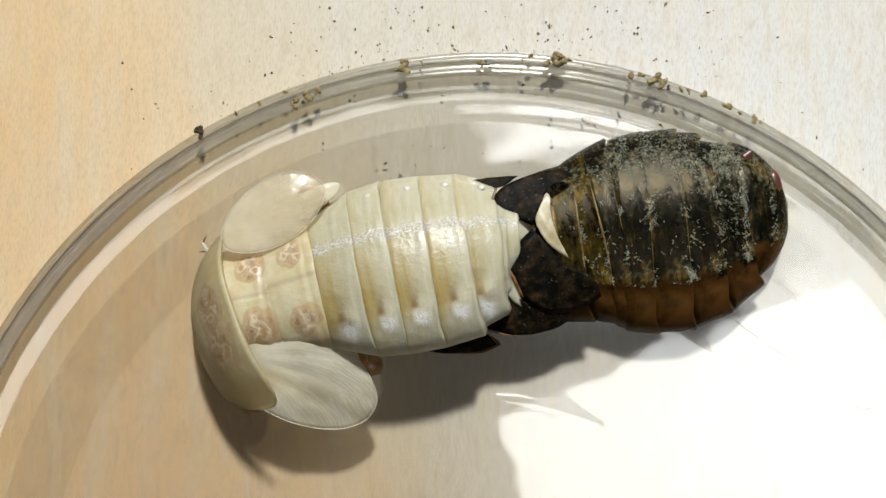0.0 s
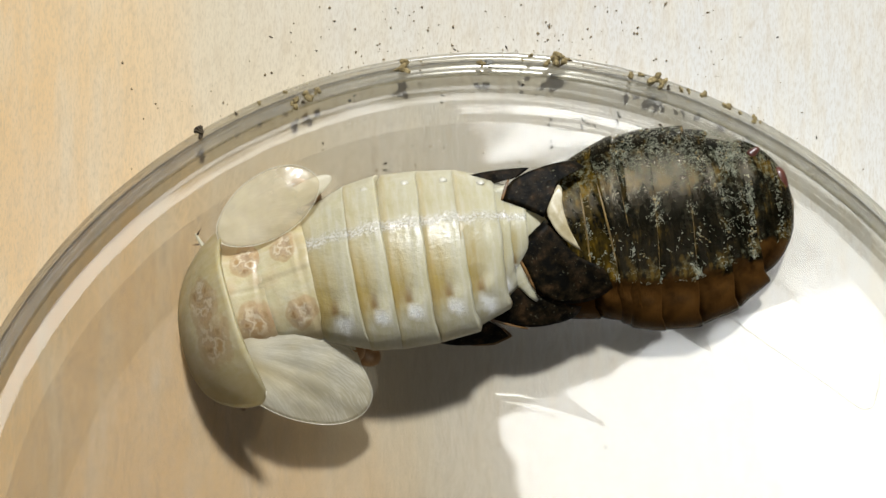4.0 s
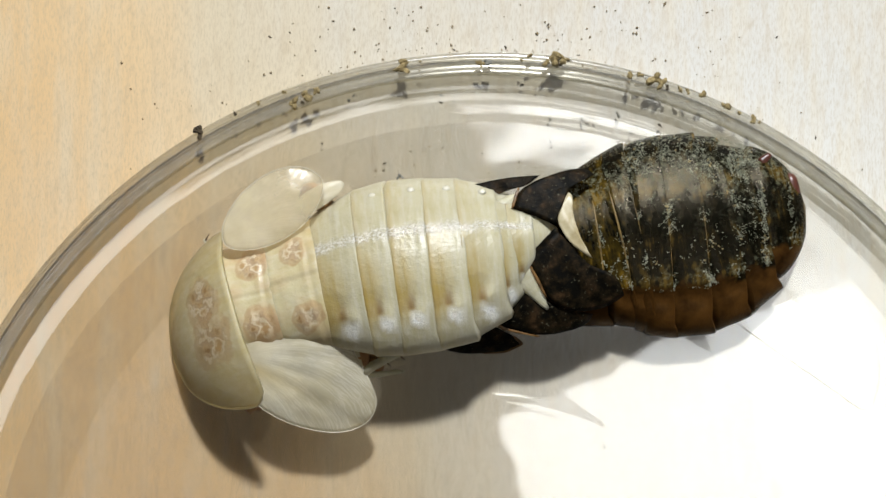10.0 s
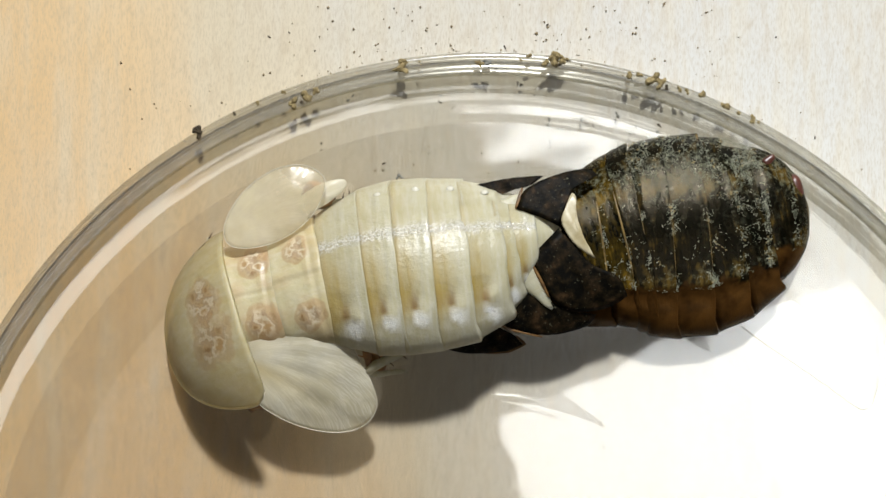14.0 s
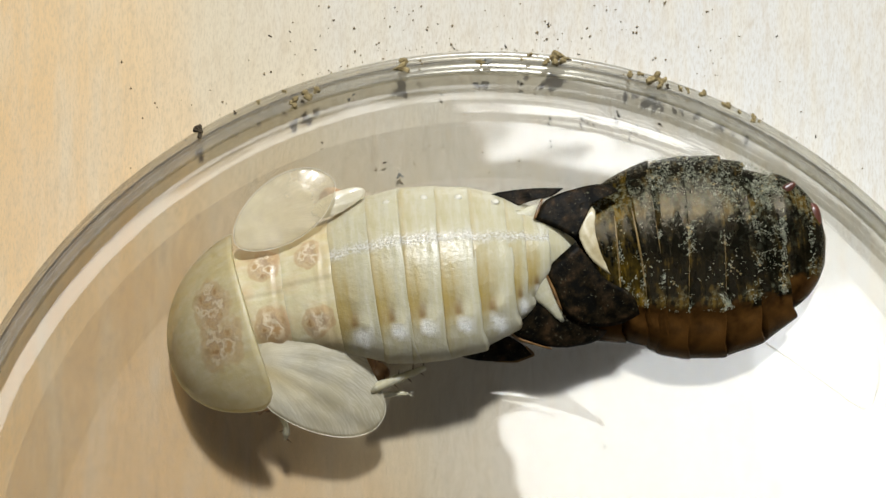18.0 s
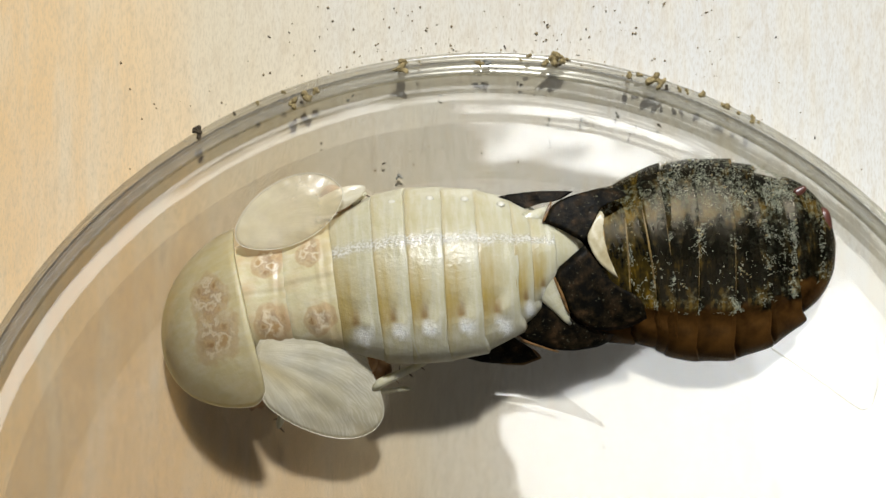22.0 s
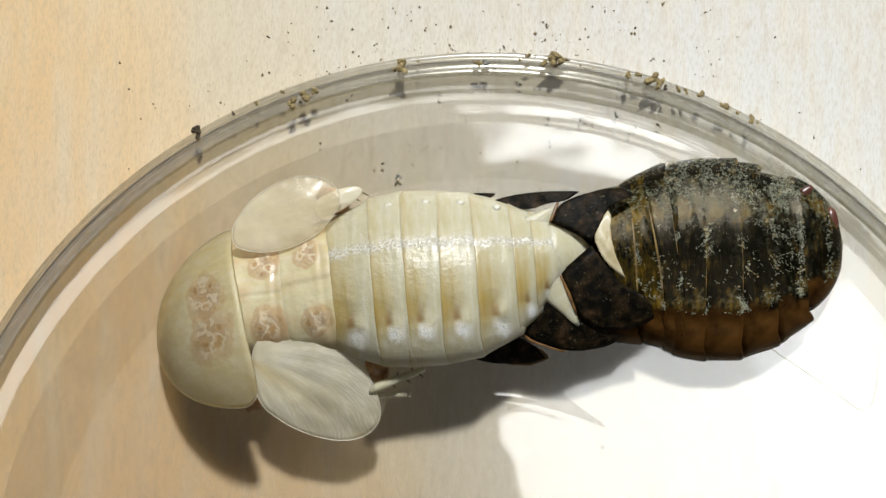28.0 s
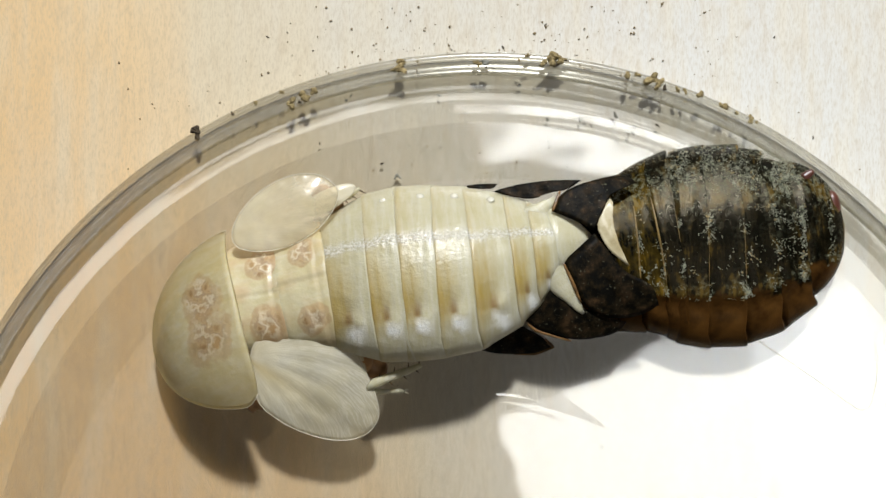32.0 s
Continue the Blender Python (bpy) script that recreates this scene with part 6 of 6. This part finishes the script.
    walk(moving["pad_far"], [(t, rest_pose(moving["pad_far"], a, b, c)) for t, a, b, c in (
        (0, 0.31, -0.61, 6.26), (0.5, 0.18, -0.67, 9.1), (1, 0.18, -0.54, 7.48), (1.5, 0.32, -0.61, 9.01), (2, 0.25, -0.62, 8.73),
        (2.5, 0.32, -0.88, 7.61), (3, 0.4, -0.88, 8.22), (3.5, 0.46, -0.82, 6.62), (5.5, 0.25, -0.62, 9.03), (6, 0.45, -0.61, 9),
        (6.5, 0.32, -0.61, 9.36), (7, 0.32, -0.61, 9.97), (7.5, 0.25, -0.67, 8.72), (8, 0.25, -0.54, 9.07), (9, 0.24, -0.54, 9.31),
        (9.5, 0.18, -0.6, 9.29), (10, 0.18, -0.6, 9), (10.5, 0.24, -0.6, 9.25), (11, 0.11, -0.54, 8.97), (11.5, 0.18, -0.53, 9.29),
        (12, 0.11, -0.53, 8.25), (12.5, 0.51, -0.6, 8.04), (13, 0.11, -0.6, 8.94), (13.5, 0.04, -0.54, 7.94), (14, 0.05, -0.6, 8.98),
        (14.5, 0.04, -0.53, 8.55), (16.5, -0.02, -0.4, 5.01), (17, 0.14, -0.2, 3.44), (17.5, 0.13, -0.19, 3.75), (18, 0.05, -0.17, 8.61),
        (18.5, -0.08, -0.06, 5.02), (19, -0.08, -0.07, 3.73), (19.5, -0.08, -0.13, 4.34), (20, 0.54, -0.27, 3.18), (20.5, 0.06, -0.06, 2.05),
        (21, -0.01, 0, 1.47), (22, -0.01, 0, 1.04), (22.5, 0.13, -0.15, 3.88), (23, 0, -0.07, 2.47), (24, -0.01, -0.07, 1.42),
        (24.5, 0.61, -0.2, 0.25), (25, 0.07, -0.07, 1.81), (25.5, 0, 0, 0.64), (28, 0, 0, 0), (28.5, -0.01, 0.07, -0.42), (29, 0.67, -0.2, -0.85),
        (29.5, -0.08, -0.25, 4.48), (30, -0.08, -0.27, 2.62), (30.5, -0.02, -0.19, 2.18), (31, 0.11, -0.2, 2.01), (31.5, 0.31, -0.26, 4.65),
        (32, 0.3, -0.26, 2.45),
    )])
    walk(skin, [(t, rest_pose(skin, a, b, c)) for t, a, b, c in (
        (0, -4.94, 2.15, 4.5), (0.5, -4.77, 2.07, 4.49), (1, -4.84, 2.04, 4.45), (1.5, -4.75, 2.33, 4.59), (2, -4.76, 2.31, 4.65),
        (2.5, -4.64, 2.52, 4.44), (3, -4.52, 2.52, 4.4), (5.5, -3.99, 2.1, 4.36), (6, -3.66, 2, 5.06), (6.5, -3.59, 1.91, 4.54),
        (7, -3.59, 1.91, 4.54), (7.5, -3.46, 1.84, 4.7), (8, -3.52, 1.81, 4.51), (8.5, -3.52, 1.81, 4.51), (9, -3.58, 1.78, 4.79),
        (9.5, -3.23, 1.74, 4.49), (10, -3.29, 1.78, 4.79), (11, -3.3, 1.78, 4.8), (11.5, -3.24, 1.78, 4.64), (12, -3.26, 1.78, 4.81),
        (12.5, -3.26, 1.86, 4.36), (13, -2.86, 1.73, 4.43), (13.5, -2.93, 1.73, 4.42), (14.5, -2.92, 1.71, 4.62), (16.5, -2.07, 1.41, 3.71),
        (17, -1.64, 0.18, 0.35), (17.5, -1.27, -0.14, 0.26), (18, -1.62, 0.1, 0.61), (19.5, -1.65, 0.1, 0.44), (20, -1.76, 0.21, 0.23),
        (20.5, -0.7, 0.21, 0.38), (21, -0.64, 0.06, -0.05), (21.5, -0.68, -0.01, -0.19), (22, -0.68, -0.01, -0.19), (22.5, -0.87, -0.04, 0.91),
        (23, -0.88, -0.06, 0.68), (23.5, -0.94, -0.04, 0.34), (24, -0.94, -0.04, 0.34), (24.5, -1.05, 0.07, 0.61), (25, -0.16, 0.05, 0.55),
        (25.5, -0.2, 0.04, 0.15), (27.5, 0, 0.06, 0.07), (28, 0, 0, 0), (28.5, 0, -0.02, 0.1), (29, -0.38, 0.02, -0.4), (29.5, 0.02, 1.19, 1.17),
        (30, 0.02, 1.14, 1.03), (30.5, 0, 1.14, 1.05), (31, -0.09, 1.1, 1.24), (31.5, 0.28, 1.15, 1.42), (32, 0.27, 1.1, 1.25),
    )])
    for lobe in lobes:
        walk(lobe, [(t, rest_pose(lobe, a, b)) for t, a, b, c in (
        (0, -0.19, -0.15, 2.99), (0.5, -0.16, -0.04, 2.06), (1, -0.13, -0.1, 3.09), (1.5, 0, 0.05, 1.86), (2, -0.04, 0.04, 2.33),
        (2.5, 0.2, 0.17, 2.23), (3, 0.16, 0.11, 2.09), (3.5, 0.36, 0.24, 1.25), (5.5, 0.05, 0.06, 1.4), (6, 0.45, 0.43, -0.69),
        (6.5, 0.17, 0.2, 0.1), (7, 0.22, 0.2, 0.68), (7.5, 0.27, 0.34, -0.05), (8, 0.22, 0.22, 0.71), (9.5, 0.15, 0.25, -0.35),
        (12, 0.16, 0.28, -0.69), (13.5, 0.15, 0.23, -0.16), (14.5, 0.13, 0.28, -0.35), (16.5, 0.09, 0.23, -1.11), (17, -0.17, -0.01, -0.81),
        (17.5, 0.11, 0.2, -1.35), (18.5, 0.19, 0.15, -0.71), (20, 0.12, 0.12, -0.76), (20.5, -0.02, -0.05, 0.7), (21, -0.05, -0.03, 0.28),
        (22, 0, -0.01, 0.81), (22.5, 0.15, 0.18, -1.32), (23, 0.12, 0.13, -0.5), (23.5, 0.18, 0.05, -0.16), (24, 0.14, 0.07, -0.38),
        (24.5, 0.11, 0.2, -0.65), (25, 0, 0.08, -0.28), (25.5, 0.03, -0.02, 0.12), (27.5, 0, -0.04, -0.07), (29, 0.02, 0.06, -0.15),
        (29.5, -0.06, -0.07, 0.13), (32, 0.05, 0.04, -0.23),
    )])
    walk(moving["hind_leg"], [(t, rest_pose(moving["hind_leg"], a, b, c)) for t, a, b, c in (
        (0, 0, 4.2, 10), (3.5, 0, 4.2, 10), (5.5, 0.2, 3.6, 10), (6.5, 0.3, 2.6, 8), (7.5, 0.4, 1.7, 5), (9, 0.5, 1.3, 5), (14.5, 0.4, 1.1, 5),
        (16.5, 0.2, 0.2, 0), (17, 0.2, -0.1, -4), (17.5, 0, 0, 0), (20, -0.1, 0.3, 2), (22.5, 0, 0.1, 4), (25, 0.2, -0.1, -2), (28, 0, 0, 0), (32, 0, 0.1, 0)
    )])
    walk(moving["hind_leg_far"], [(t, rest_pose(moving["hind_leg_far"], a, b, c)) for t, a, b, c in (
        (0, 0.5, -2.6, 0), (6, 0.5, -2.6, 0), (9, 0.2, -1.2, 0), (14.5, 0, -0.8, 0), (19, 0, -0.5, 0), (25, 0, -0.2, 0), (28, 0, 0, 0), (32, 0, 0, 0)
    )])
    walk(moving["fore_leg"], [(t, rest_pose(moving["fore_leg"], a, b, c)) for t, a, b, c in (
        (0, 0, 4.4, 0), (16.8, 0, 4.4, 0), (17.2, 0.2, 1.0, 0), (17.4, -0.4, -0.2, 0), (17.7, 0.6, 0.4, 20), (18, 1.2, 0.2, 10), (18.6, 2, 0.2, 10), (19.2, 2, 0.4, 10),
        (20, 2.2, 1.6, 0), (20.5, 1.6, 0, 0), (20.9, 1.6, 0.4, 10), (21.5, 2, 0.6, 10), (22.1, 0.4, 1, 0), (22.5, -0.9, 0, -5), (22.9, 0, 4.2, 0),
        (28, 0, 4.4, 0), (29.2, 0, 4.2, 0), (29.5, 0.4, 0.1, 0), (29.9, 0.4, 3.6, 0), (31.2, -1, 4, 0), (31.5, -1.8, -0.1, -10), (31.8, -1.8, 3.6, -10), (32, -1, 4.4, 0)
    )])
    walk(moving["fore_leg_far"], [(t, rest_pose(moving["fore_leg_far"], a, b, c)) for t, a, b, c in (
        (0, 2.5, -4, 0), (31.1, 2.5, -4, 0), (31.5, 0, 0, 0), (31.9, 2.5, -4, 0), (32, 2.5, -4, 0)
    )])


motions()
